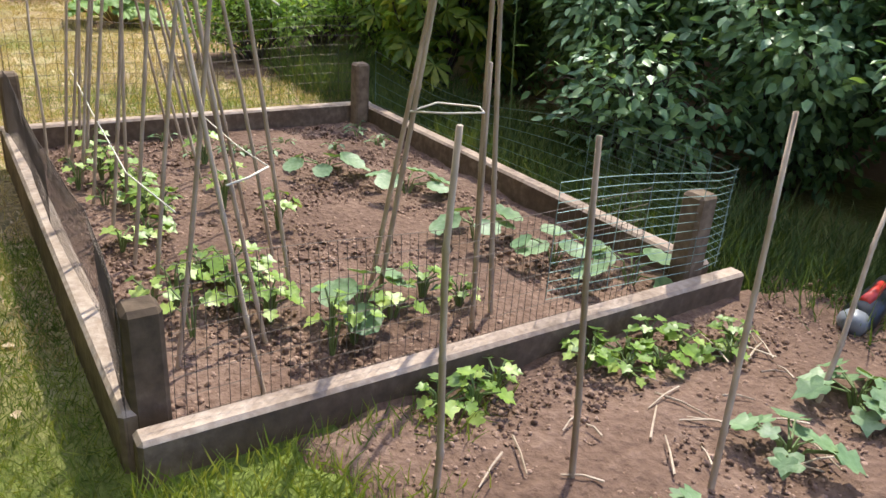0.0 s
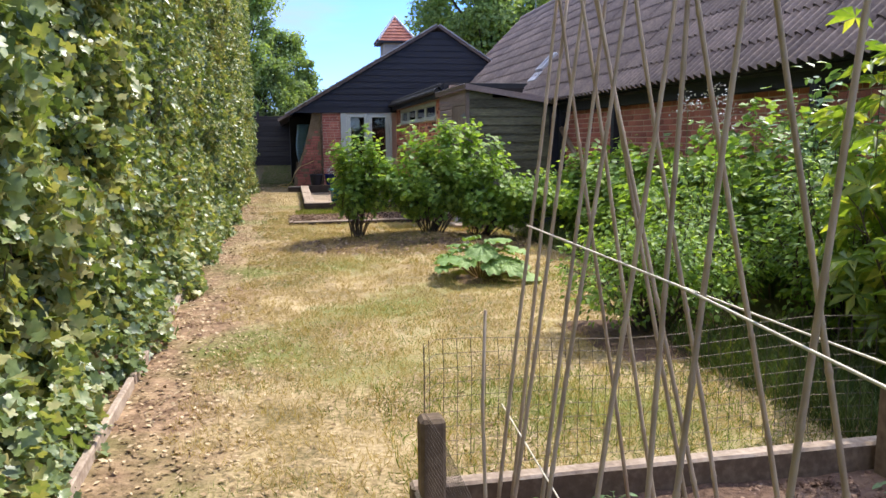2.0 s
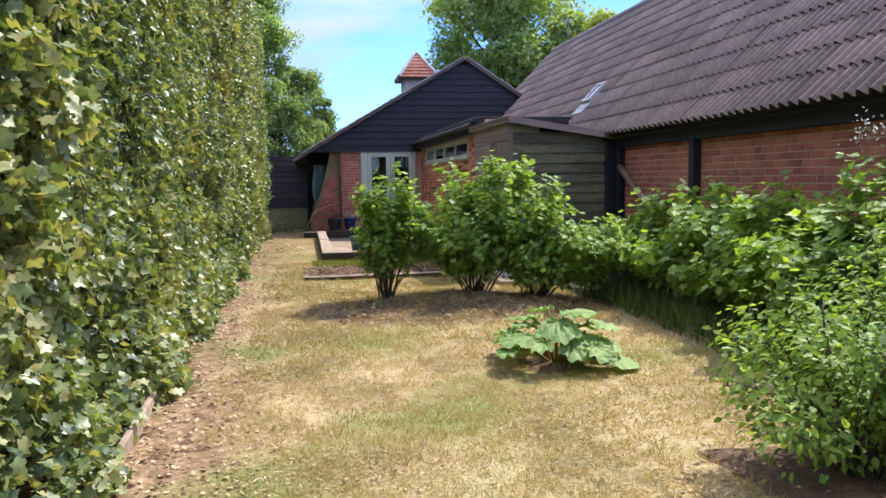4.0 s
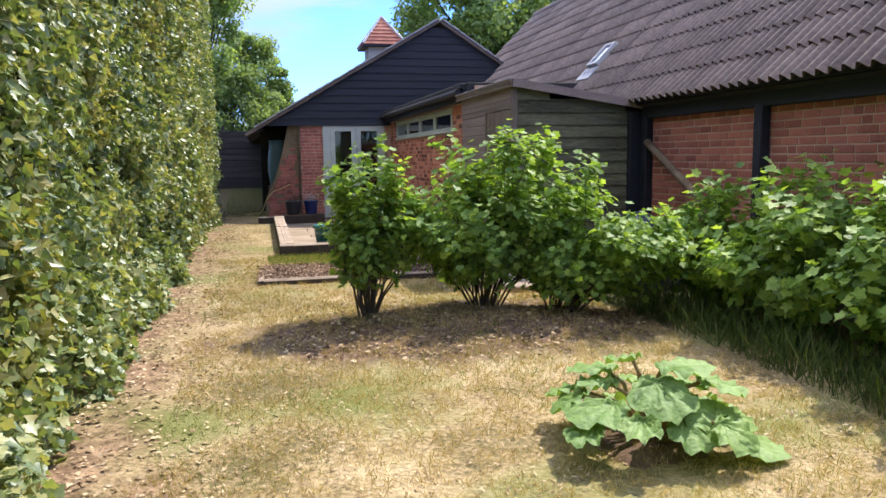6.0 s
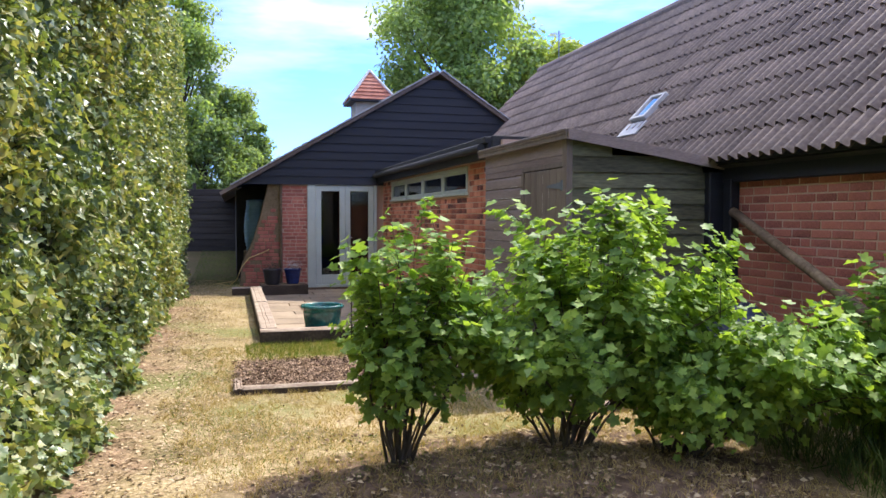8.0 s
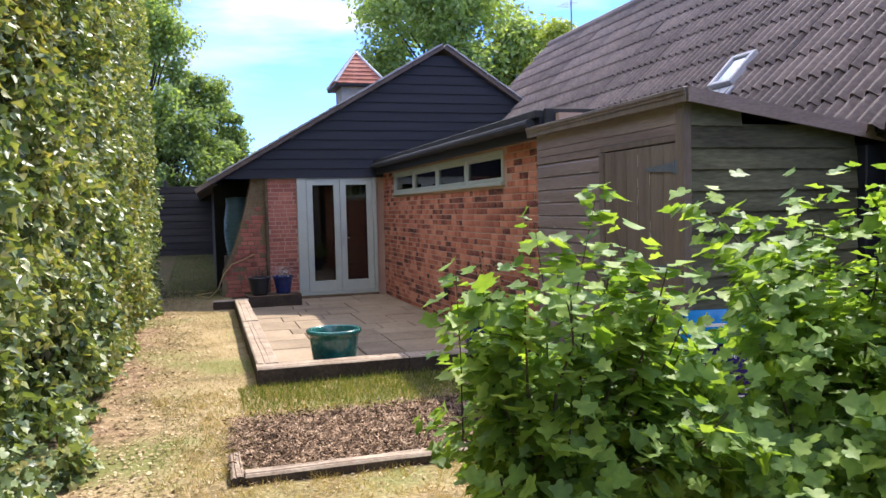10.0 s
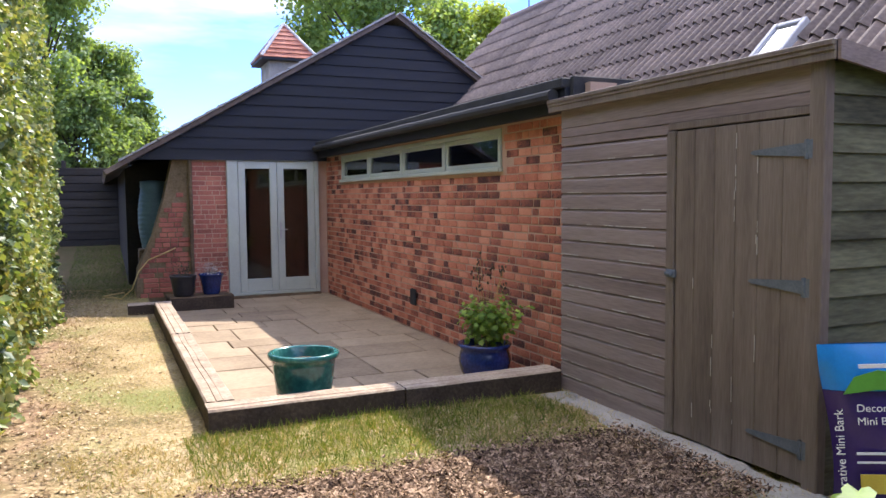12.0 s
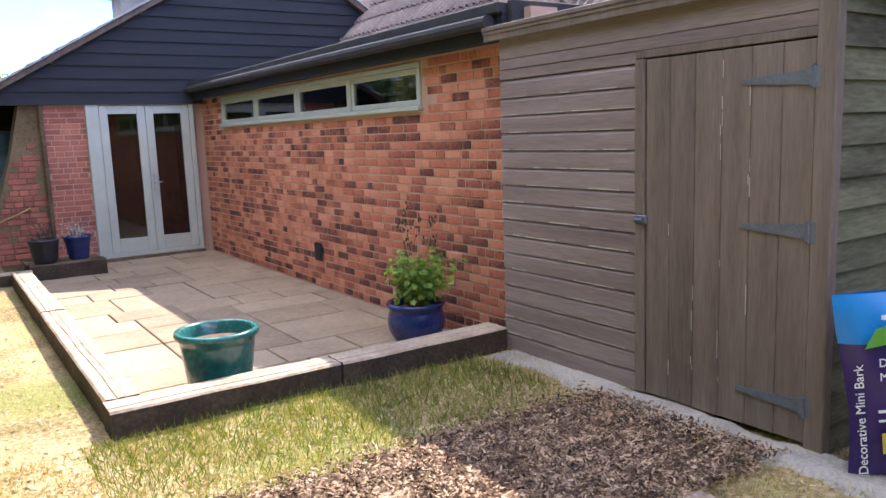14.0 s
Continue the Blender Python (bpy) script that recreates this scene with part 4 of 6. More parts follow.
# ---- hedge ----
def hedge():
    h = thing("hedge", "tall dense green hedge, clipped flat, in full sun", "hedge")
    # near-black backing puts the darkness between the leaves into colour as shade
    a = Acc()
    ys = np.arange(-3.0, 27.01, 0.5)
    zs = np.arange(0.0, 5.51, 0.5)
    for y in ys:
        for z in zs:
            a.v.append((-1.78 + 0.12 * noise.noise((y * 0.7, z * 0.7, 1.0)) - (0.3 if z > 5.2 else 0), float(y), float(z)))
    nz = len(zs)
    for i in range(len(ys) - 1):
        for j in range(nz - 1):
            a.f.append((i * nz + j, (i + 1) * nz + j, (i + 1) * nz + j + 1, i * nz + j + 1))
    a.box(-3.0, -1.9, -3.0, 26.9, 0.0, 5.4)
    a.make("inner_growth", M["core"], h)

    def leaves(n, y0, y1, z0, z1, size, template, thick):
        y, z = RNG.uniform(y0, y1, n), RNG.uniform(z0, z1, n)
        b = np.array([noise.noise((p * 0.9, q * 0.9, 4.0)) + 0.6 * noise.noise((p * 2.6, q * 2.6, 9.0)) + 0.5 * noise.noise((p * 6.5, q * 6.5, 13.0)) for p, q in zip(y, z)])
        hollow = np.array([noise.noise((p * 1.3, q * 1.3, 15.0)) for p, q in zip(y, z)])
        keep = ~((hollow > 0.24) & (RNG.random(n) < 0.80))
        face = -1.53 + 0.12 * np.clip((y - 14.5) / 4, 0, 1) + 0.25 * b - 0.02 * z
        face = face + -0.34 * np.clip(1 - np.abs(y - 16.7) / 1.0, 0, 1) * np.clip(1.4 - z / 0.75, 0, 1)
        x = face - np.abs(rnd(n)) * thick
        top = np.clip((z - 5.1) / 0.6, 0, 1)
        x -= top * RNG.uniform(0, 0.9, n)
        p = np.stack([x, y, z], 1)[keep]
        k = len(p)
        up = rnd(k, 3) * 1.05 + np.array((0.7, 0.0, 0.5))
        ahead = rnd(k, 3) * 0.7 + np.array((0.25, 0, -0.65))
        return p, up, ahead, RNG.uniform(*size, k)

    for args, tmpl in (((56000, 2.6, 9.6, 0.03, 4.2, (0.04, 0.092), LOBED, 0.2), LOBED),
                       ((100000, 9.6, 18.0, 0.03, 5.7, (0.045, 0.085), OVAL, 0.15), TRI),
                       ((90000, 17.2, 27.0, 0.03, 5.7, (0.05, 0.09), OVAL, 0.12), SIMPLE),
                       ((14000, -2.5, 2.6, 0.03, 5.0, (0.06, 0.1), OVAL, 0.12), SIMPLE)):
        p, up, ahead, s = leaves(*args)
        dry = np.array([noise.noise((q[1] * 0.55, q[2] * 0.8, 21.0)) for q in p]) + 0.25 * rnd(len(p)) > 0.42
        for part_, mat_ in ((~dry, "hedge_leaf"), (dry, "hedge_dry")):
            scatter("leaves", M[mat_], p[part_], up[part_], ahead[part_], s[part_], tmpl, h)["kind"] = "stuff"
    # end face
    n = 9000
    p = np.stack([RNG.uniform(-2.9, -1.4, n), 27.0 + rnd(n) * 0.1, RNG.uniform(0, 5.6, n)], 1)
    scatter("leaves", M["hedge_leaf"], p, rnd(n, 3) * 0.5 + np.array((0.2, 0.7, 0.5)), rnd(n, 3), RNG.uniform(0.05, 0.09, n), SIMPLE, h)["kind"] = "stuff"
    # pale shoots among the leaves and low weeds at the foot
    tw = Acc()
    for _ in range(260):
        y, z = random.uniform(3, 12), random.uniform(0.3, 3.5)
        d = Vector((random.uniform(-0.1, 0.3), random.uniform(-0.5, 0.5), random.uniform(-0.1, 0.6)))
        q = Vector((-1.62, y, z))
        tw.tube([q, q + d * 0.25 + Vector((0, 0, 0.02)), q + d * 0.5], 0.004, 0.0015, 4, False)
    tw.make("twig_growth", M["stem"], h)["kind"] = "stuff"
    n = 5200
    y = RNG.uniform(3.5, 17, n)
    z = np.abs(rnd(n)) * 0.22
    p = np.stack([-1.30 - 0.15 * RNG.random(n) - z * 0.15 + 0.07 * np.sin(y * 3.1) + 0.05 * np.sin(y * 7.3), y, z], 1)
    scatter("weed_growth", M["hedge_leaf"], p, rnd(n, 3) * 0.6 + np.array((0.4, 0, 0.8)), rnd(n, 3), RNG.uniform(0.035, 0.075, n), LOBED, h)["kind"] = "stuff"


hedge()

# edging board along the hedge
edge = [(-1.24, 4.9), (-1.27, 6.2), (-1.31, 7.9), (-1.35, 9.6), (-1.40, 11.4)]
for (x0, y0), (x1, y1) in zip(edge, edge[1:]):
    m = Matrix.Translation((x0, y0, 0)) @ pose(0, 0, 0, 0, 0, math.degrees(math.atan2(-(x1 - x0), y1 - y0)))
    o = Acc().box(-0.018, 0.018, 0.02, y1 - y0 - 0.02, -0.08, 0.07, 0.006).make("edging_board", M["sleeper"])
    o.matrix_world = m
    tagged(o, "weathered timber edging board along the hedge foot", "edging", "edging boards")


# ---- shrubs ----
def shrub(name, label, category, base, stems, reach, height, leaf, n_leaf, material, template=LOBED, stem_mat=None, squash=(1, 1),
          lean=(0, 0), start=0.3, droop=0.25, stem_r=0.011, seed=1, puff=0.10, dome=0.42, shoots=0.3):
    """Many stems from one stool, leafy from a part of their length on."""
    rs = random.Random(seed)
    s = thing(name, label, category, (base[0], base[1], base[2] if len(base) > 2 else 0.0))
    acc, pts, dirs, ts = Acc(), [], [], []
    for i in range(stems):
        az = 2 * math.pi * (i + rs.uniform(-0.4, 0.4)) / stems
        rr = reach * math.sqrt(rs.uniform(0.05, 1.0))
        h = height * (1.0 - dome * (rr / reach) ** 2) * rs.uniform(0.72, 1.05)
        end = Vector((math.cos(az) * rr * squash[0] + lean[0] * h, math.sin(az) * rr * squash[1] + lean[1] * h, h))
        foot = Vector((math.cos(az), math.sin(az), 0)) * rs.uniform(0.02, 0.13) * min(1.0, reach)
        side = Vector((rs.uniform(-1, 1), rs.uniform(-1, 1), 0)) * 0.06
        path = []
        for k in range(9):
            t = k / 8
            p = foot.lerp(end, t)
            p.z = h * (t ** (0.95 if rr < reach * 0.6 else 0.8)) - droop * rr * max(0, t - 0.6) ** 2 * 2.0
            p += side * math.sin(t * 5) + Vector((rs.uniform(-1, 1), rs.uniform(-1, 1), 0)) * 0.012
            path.append(p)
        path[0].z = -0.04
        acc = Acc()
        acc.tube(path, stem_r * rs.uniform(0.7, 1.2), stem_r * 0.25, 5, False)
        for k in range(3, 9):
            if rs.random() < 0.75:
                q = path[k - 1].lerp(path[k], rs.random())
                d = Vector((rs.uniform(-1, 1), rs.uniform(-1, 1), rs.uniform(-0.1, 0.9))) * (0.13 + 0.11 * rs.random()) * max(0.6, reach)
                tw = [q, q + d * 0.5 + Vector((0, 0, 0.01)), q + d]
                acc.tube(tw, stem_r * 0.35, stem_r * 0.15, 4, False)
                pts.append((tw, 0.1))
        pts.append((path, start))
        acc.make("stem", stem_mat or M["stem"], s)
    for i in range(int(stems * shoots) if height > 1.0 else 0):
        az, rr = rs.uniform(0, 6.283), reach * rs.uniform(0.1, 0.75)
        q = Vector((math.cos(az) * rr * squash[0] + lean[0] * height, math.sin(az) * rr * squash[1] + lean[1] * height, height * (0.86 - 0.3 * (rr / reach) ** 2)))
        e = q + Vector((rs.uniform(-0.06, 0.06), rs.uniform(-0.06, 0.06), height * rs.uniform(0.12, 0.22)))
        Acc().tube([q - Vector((0, 0, 0.25)), q, e], stem_r * 0.35, stem_r * 0.15, 4, False).make("shoot", stem_mat or M["stem"], s)
        pts.append(([q, q.lerp(e, 0.5), e], 0.0))
    weights = np.array([sum((b - a).length for a, b in zip(p, p[1:])) * (1 - st) + 0.05 for p, st in pts])
    pick = RNG.choice(len(pts), n_leaf, p=weights / weights.sum())
    pos, ah = np.zeros((n_leaf, 3)), np.zeros((n_leaf, 3))
    for i, j in enumerate(pick):
        path, st = pts[j]
        t = st + (1 - st) * RNG.random() ** 0.8
        f = t * (len(path) - 1)
        k = min(int(f), len(path) - 2)
        p = path[k].lerp(path[k + 1], f - k)
        o = RNG.normal(size=3)
        pos[i] = np.array(p) + o * puff * 0.55
        ah[i] = o
    pos[:, 2] = np.maximum(pos[:, 2], 0.05)
    mid = pos.mean(0)
    out = unit(pos - np.array((mid[0], mid[1], height * 0.3)))
    up = out * 0.55 + np.array((0, 0, 0.6)) + rnd(n_leaf, 3) * 0.42
    ahead = ah * 0.5 + out * 0.7 + np.array((0, 0, -0.25))
    scatter("leaves", material, pos, up, ahead, RNG.uniform(leaf[0], leaf[1], n_leaf), template, s)["kind"] = "stuff"
    return s


shrub("currant_bush", "smaller currant bush with bright green lobed leaves", "bush", (0.50, 13.90, 0.06), 28, 0.55, 1.40, (0.038, 0.074), 3500, M["currant_leaf"], squash=(1.1, 0.75), lean=(0.03, -0.15), start=0.36, seed=3, dome=0.45, stem_r=0.009, shoots=0.15, puff=0.07)
shrub("currant_bush", "large spreading currant bush with bright green leaves", "bush", (1.52, 13.85, 0.06), 34, 1.0, 1.46, (0.042, 0.08), 6800, M["currant_leaf"], squash=(1.0, 0.7), lean=(0.20, -0.03), start=0.34, seed=5, puff=0.09, stem_r=0.009, dome=0.36)
shrub("currant_bush", "low sprawling currant bush, its branches drooping to the grass", "bush", (2.15, 13.62, 0.04), 28, 0.95, 0.90, (0.04, 0.076), 5200, M["currant_leaf"], lean=(0.80, -0.30), squash=(1.0, 0.7), start=0.3, droop=0.55, seed=8, dome=0.35)
shrub("berry_bush", "leafy berry bush with small light green leaves", "bush", (2.08, 8.32), 38, 0.72, 0.92, (0.03, 0.06), 5400, M["currant_leaf"], OVAL, start=0.34, seed=11, puff=0.09)
shrub("berry_bush", "loose berry bush with small light green leaves", "bush", (2.95, 8.95), 26, 0.7, 1.1, (0.03, 0.06), 4200, M["currant_leaf"], OVAL, start=0.2, seed=12, puff=0.12)
k = 0
for x, y, h, r in ((3.3, 10.3, 1.1, 0.65), (3.6, 11.3, 1.25, 0.65), (3.45, 12.35, 1.15, 0.65), (3.75, 12.6, 1.35, 0.6), (3.5, 13.4, 1.1, 0.6), (3.7, 10.2, 1.5, 0.7), (3.6, 9.2, 1.6, 0.7)):
    k += 1
    shrub("raspberry_bush", "thicket of raspberry canes with light green tops", "bush", (x, y), 26, r, h, (0.05, 0.095), 2600, M["currant_leaf"], LOBED, start=0.15, seed=20 + k, stem_mat=M["green_stem"], stem_r=0.007)
for x, y, h, r, mt, lf, nl in ((3.05, 7.7, 1.35, 0.7, "currant_leaf", (0.032, 0.062), 5600), (3.55, 6.7, 2.0, 0.8, "dark_leaf", (0.05, 0.09), 10500), (3.35, 5.4, 1.7, 0.8, "dark_leaf", (0.05, 0.09), 10500),
                               (3.6, 8.3, 1.9, 0.7, "dark_leaf", (0.06, 0.11), 3000), (3.5, 4.2, 1.8, 0.85, "dark_leaf", (0.05, 0.09), 10500), (3.5, 2.9, 1.6, 0.85, "dark_leaf", (0.06, 0.10), 5600), (2.75, 4.6, 0.8, 0.5, "dark_leaf", (0.05, 0.09), 1800)):
    k += 1
    shrub("elder_bush", "dense dark green shrub in deep shade by the barn" if mt == "dark_leaf" else "leafy light green shrub beside the berry bushes", "bush", (x, y), 30, r, h, lf, nl, M[mt], OVAL, start=0.06, seed=40 + k, puff=0.16)
shrub("aralia_shrub", "yellow-green shrub with broad hand-shaped leaves", "bush", (2.86, 6.75), 24, 0.62, 1.98, (0.27, 0.42), 300, M["yellow_leaf"], PALM, start=0.25, seed=70, puff=0.14)
# pale flower heads above the shrubs
for x, y, z in ((2.75, 9.2, 1.62), (2.9, 8.9, 1.5), (2.65, 8.6, 1.66), (2.6, 4.9, 1.35), (2.5, 5.4, 1.2)):
    f = thing("flower_spray", "loose spray of small white flowers on a thin stalk", "flower", (x, y, 0))
    Acc().tube([(0.05, 0, 0.0), (0.02, 0.02, z * 0.6), (0, 0, z)], 0.004, 0.002, 5).make("stalk", M["green_stem"], f)
    n = 90
    p = rnd(n, 3) * np.array((0.055, 0.055, 0.05)) + np.array((0, 0, z))
    scatter("petals", M["white_paint"], p, rnd(n, 3) + np.array((0, 0, 1.0)), rnd(n, 3), RNG.uniform(0.014, 0.026, n), SIMPLE, f)["kind"] = "stuff"


# ---- grass, litter, chips ----
def sown(name, label, n, area, size, material, template, keep=None, upright=True, z=None, tilt=0.45, category="grass"):
    x, y = RNG.uniform(area[0], area[1], n), RNG.uniform(area[2], area[3], n)
    ok = ~((x > -0.14) & (x < 2.8) & (y > 18.40) & (y < 26)) & ~((x > -0.03) & (x < 1.92) & (y > 3.26) & (y < 6.02))
    if keep is not None:
        ok &= keep(x, y)
    x, y = x[ok], y[ok]
    zz = np.array([lawn_z(a, b) for a, b in zip(x, y)]) if z is None else np.full(len(x), z)
    k = len(x)
    p = np.stack([x, y, zz], 1)
    s = RNG.uniform(*size, k)
    if upright:
        ahead = rnd(k, 3) * tilt + np.array((0, 0, 1.0))
        up = rnd(k, 3) * np.array((1, 1, 0.1))
    else:
        p[:, 2] += 0.004 + 0.012 * RNG.random(k)
        up = rnd(k, 3) * 0.28 + np.array((0, 0, 1.0))
        ahead = rnd(k, 3) * np.array((1, 1, 0.1))
    return tagged(scatter(name, material, p, up, ahead, s, template), label, category, kind="stuff")


def patchy(f, lo, seed):
    return lambda x, y: np.array([noise.noise((a * f, b * f, seed)) for a, b in zip(x, y)]) > lo


sown("dry_grass", "short straw-coloured parched grass", 210000, (-1.0, 2.7, 4.0, 18.4), (0.022, 0.06), M["straw"], BLADE, lambda x, y: (x > -0.9 + 0.25 * np.sin(y * 2.3) + 0.15 * np.sin(y * 5.1)) & patchy(7.0, -0.12, 5.0)(x, y), tilt=1.0)
# dark blade colour here stands for the shade beyond the patio
sown("green_grass", "thin dry grass beyond the patio, coloured dark for the shade", 7000, (-1.3, -0.3, 26.0, 33.4), (0.03, 0.08), M["tall_grass"], BLADE, tilt=0.8)
sown("leaf_litter", "bleached clippings and crumbs of dry grass on the lawn", 26000, (-0.9, 2.7, 4.2, 18.3), (0.012, 0.032), M["dry_leaf"], CHIP, patchy(1.1, -0.15, 11.0), False, category="litter")
sown("dry_grass", "short straw-coloured parched grass", 16000, (-1.2, 0.0, 18.0, 27.0), (0.015, 0.04), M["straw"], BLADE, tilt=1.2)
sown("green_grass", "patches of short green grass in the lawn", 110000, (-0.9, 2.9, 4.5, 18.4), (0.018, 0.045), M["grass"], BLADE, patchy(0.8, -0.06, 2.0), tilt=0.9)
sown("green_grass", "green grass beside the raised bed", 52000, (-0.95, 0.1, 0.8, 5.0), (0.02, 0.055), M["grass"], BLADE, lambda x, y: (x > -0.95 + 0.1 * np.sin(y * 3)) & (RNG.random(len(x)) < np.clip((x + 1.0) * 1.5, 0.1, 1)), tilt=0.8)
sown("green_grass", "longer green grass along the patio timber", 15000, (-0.3, 2.25, 17.25, 18.40), (0.02, 0.085), M["grass"], BLADE, lambda x, y: RNG.random(len(x)) < (y - 17.1) / 0.9, tilt=0.6)
sown("green_grass", "green grass behind the raised bed", 9000, (0.0, 2.4, 6.03, 7.6), (0.02, 0.07), M["grass"], BLADE, tilt=0.7)
sown("green_grass", "green grass tufts in front of the raised bed", 9000, (-0.05, 0.85, 2.2, 3.28), (0.025, 0.085), M["grass"], BLADE, lambda x, y: (x < 0.34 + 0.3 * RNG.random(len(x)) ** 2 * np.sin(y * 9)) | ((y > 3.12 + 0.05 * np.sin(x * 17)) & (RNG.random(len(x)) < 0.4)), z=0.118, tilt=0.6)
sown("tall_grass", "tall rough grass under the shrubs", 16000, (1.98, 2.9, 2.0, 8.0), (0.10, 0.30), M["tall_grass"], REED, tilt=0.35)
sown("tall_grass", "tall rough grass under the raspberry thicket", 3500, (2.75, 3.4, 9.5, 14.0), (0.10, 0.36), M["tall_grass"], REED, tilt=0.35)
sown("leaf_litter", "dry brown leaves strewn along the hedge", 17000, (-1.4, -0.2, 3.5, 27), (0.012, 0.042), M["dry_leaf"], SIMPLE, lambda x, y: RNG.random(len(x)) < np.clip((-0.45 - x) * 1.6, 0.05, 1), False, category="litter")
sown("leaf_litter", "dry brown leaves and wood chips strewn over the parched lawn", 9000, (-1.2, 0.1, 12.5, 24.5), (0.010, 0.028), M["dry_leaf"], CHIP, lambda x, y: RNG.random(len(x)) < np.clip(0.75 - 0.45 * (x + 1.2), 0.1, 1), False, category="litter")
sown("leaf_litter", "dry brown leaves and twigs under the currant bushes", 3600, (-0.4, 2.8, 12.2, 14.6), (0.015, 0.05), M["dry_leaf"], SIMPLE, lambda x, y: ((x - 1.2) / 1.7) ** 2 + ((y - 13.4) / 1.1) ** 2 < RNG.uniform(0.3, 1.1, len(x)), False, category="litter")


def soil_patch(name, label, x0, x1, y0, y1, z, amp, step, material, edge=0.25, base=-0.05, kind="structure"):
    """An uneven sheet of earth with a ragged, sunken rim."""
    xs, ys = np.arange(x0, x1 + 1e-6, step), np.arange(y0, y1 + 1e-6, step)
    a = Acc()
    for y in ys:
        for x in xs:
            d = min(x - x0, x1 - x, y - y0, y1 - y) + 0.12 * noise.noise((x * 2.1, y * 2.1, 6.0)) + 0.06 * noise.noise((x * 8.3, y * 8.3, 4.0))
            t = max(0, min(1, d / edge)) if edge else 1
            h = amp * (noise.noise((x * 3, y * 3, 2.0)) + 0.6 * noise.noise((x * 9, y * 9, 5.0)) + 0.35 * noise.noise((x * 22, y * 22, 7.0)))
            a.v.append((float(x), float(y), base + (z - base + h) * t))
    nx = len(xs)
    a.f = [(j * nx + i, j * nx + i + 1, (j + 1) * nx + i + 1, (j + 1) * nx + i) for j in range(len(ys) - 1) for i in range(nx - 1)]
    return tagged(a.make(name, material, smooth=True), label, "soil", kind=kind)


soil_patch("soil_bed", "dug red-brown earth inside the raised bed", 0.02, 1.84, 3.38, 5.92, 0.10, 0.022, 0.03, M["soil"], 0)
soil_patch("soil_front", "dug red-brown earth in front of the raised bed", 0.05, 2.5, 1.6, 3.56, 0.128, 0.018, 0.03, M["soil"], 0.26)
soil_patch("shed_slab", "rough sandy concrete strip beside the shed", 2.20, 2.72, 15.3, 18.5, 0.022, 0.006, 0.03, M["concrete"], 0.16, -0.05)
soil_patch("mulch_base", "brown bark mulch bed beside the shed", -0.34, 2.28, 16.14, 17.5, 0.035, 0.008, 0.05, M["mulch"], 0.22, -0.04)
n = 34000
p = np.stack([RNG.uniform(-0.4, 2.36, n) + 0.03 * rnd(n), RNG.uniform(16.16, 17.36, n) + 0.07 * rnd(n), 0.03 + 0.02 * RNG.random(n)], 1)
p = p[(p[:, 1] > 16.15) & (p[:, 1] < 18.1)]
n = len(p)
tagged(scatter("bark_chips", M["mulch"], p, rnd(n, 3) * 0.45 + np.array((0, 0, 1.0)), rnd(n, 3) * np.array((1, 1, 0.3)), RNG.uniform(0.012, 0.034, n), CHIP), "loose bark chips mulching the bed", "mulch", kind="stuff")


def clods(label, n, x0, x1, y0, y1, z, size):
    p = np.stack([RNG.uniform(x0, x1, n), RNG.uniform(y0, y1, n), np.full(n, z) + RNG.uniform(-0.006, 0.006, n)], 1)
    tagged(scatter("soil_clods", M["clod"], p, rnd(n, 3) * 0.6 + np.array((0, 0, 1.0)), rnd(n, 3) * np.array((1, 1, 0.1)), RNG.uniform(size[0], size[1], n) * RNG.uniform(0.3, 1, n), CLOD), label, "soil", kind="stuff")


clods("crumbled clods of red-brown earth in the raised bed", 15000, 0.10, 1.79, 3.42, 5.88, 0.096, (0.008, 0.034))
clods("crumbled clods of earth in front of the raised bed", 10000, 0.42, 2.3, 1.9, 3.25, 0.124, (0.008, 0.026))
clods("small clods of earth under the bushes", 1500, -0.1, 2.5, 12.6, 14.6, 0.03, (0.01, 0.04))
for i in range(26):
    x, y, az, ln = random.uniform(0.6, 1.7), random.uniform(2.6, 3.12), random.uniform(0, 6.3), random.uniform(0.05, 0.16)
    d = Vector((math.cos(az), math.sin(az), 0)) * ln
    q = Vector((x, y, 0.142))
    tagged(Acc().tube([q, q + d * 0.5 + Vector((0.004, 0.004, 0.004)), q + d], 0.0035, 0.002, 5).make("dry_twig", M["cane"]), "pale dry stalk lying on the bare earth", "twig", "dry stalks on the soil")


# ---- raised bed ----
def board(name, x0, x1, y0, y1, z0, z1, material, label, category, group, c=0.008, parent=None):
    a = Acc().box(x0, x1, y0, y1, z0, z1, c)
    o = a.make(name, material, parent)
    return tagged(o, label, category, group) if parent is None else o


bed = thing("raised_bed", "raised vegetable bed framed in weathered dark boards and posts", "raised bed")
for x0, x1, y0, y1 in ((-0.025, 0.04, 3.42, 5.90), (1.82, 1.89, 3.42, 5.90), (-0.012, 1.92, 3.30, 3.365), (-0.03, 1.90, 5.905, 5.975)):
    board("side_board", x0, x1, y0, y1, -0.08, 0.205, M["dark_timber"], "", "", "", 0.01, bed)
# upward faces get paler wood: weathering and the sun on them, put into colour
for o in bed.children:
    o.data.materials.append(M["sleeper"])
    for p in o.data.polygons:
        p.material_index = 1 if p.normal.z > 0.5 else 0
for x, y, h in ((0.045, 3.46, 0.44), (1.745, 3.41, 0.475), (0.03, 5.86, 0.47), (1.78, 5.84, 0.45)):
    Acc().box(x - 0.042, x + 0.042, y - 0.042, y + 0.042, -0.1, h, 0.012).make("post", M["dark_timber"], bed)


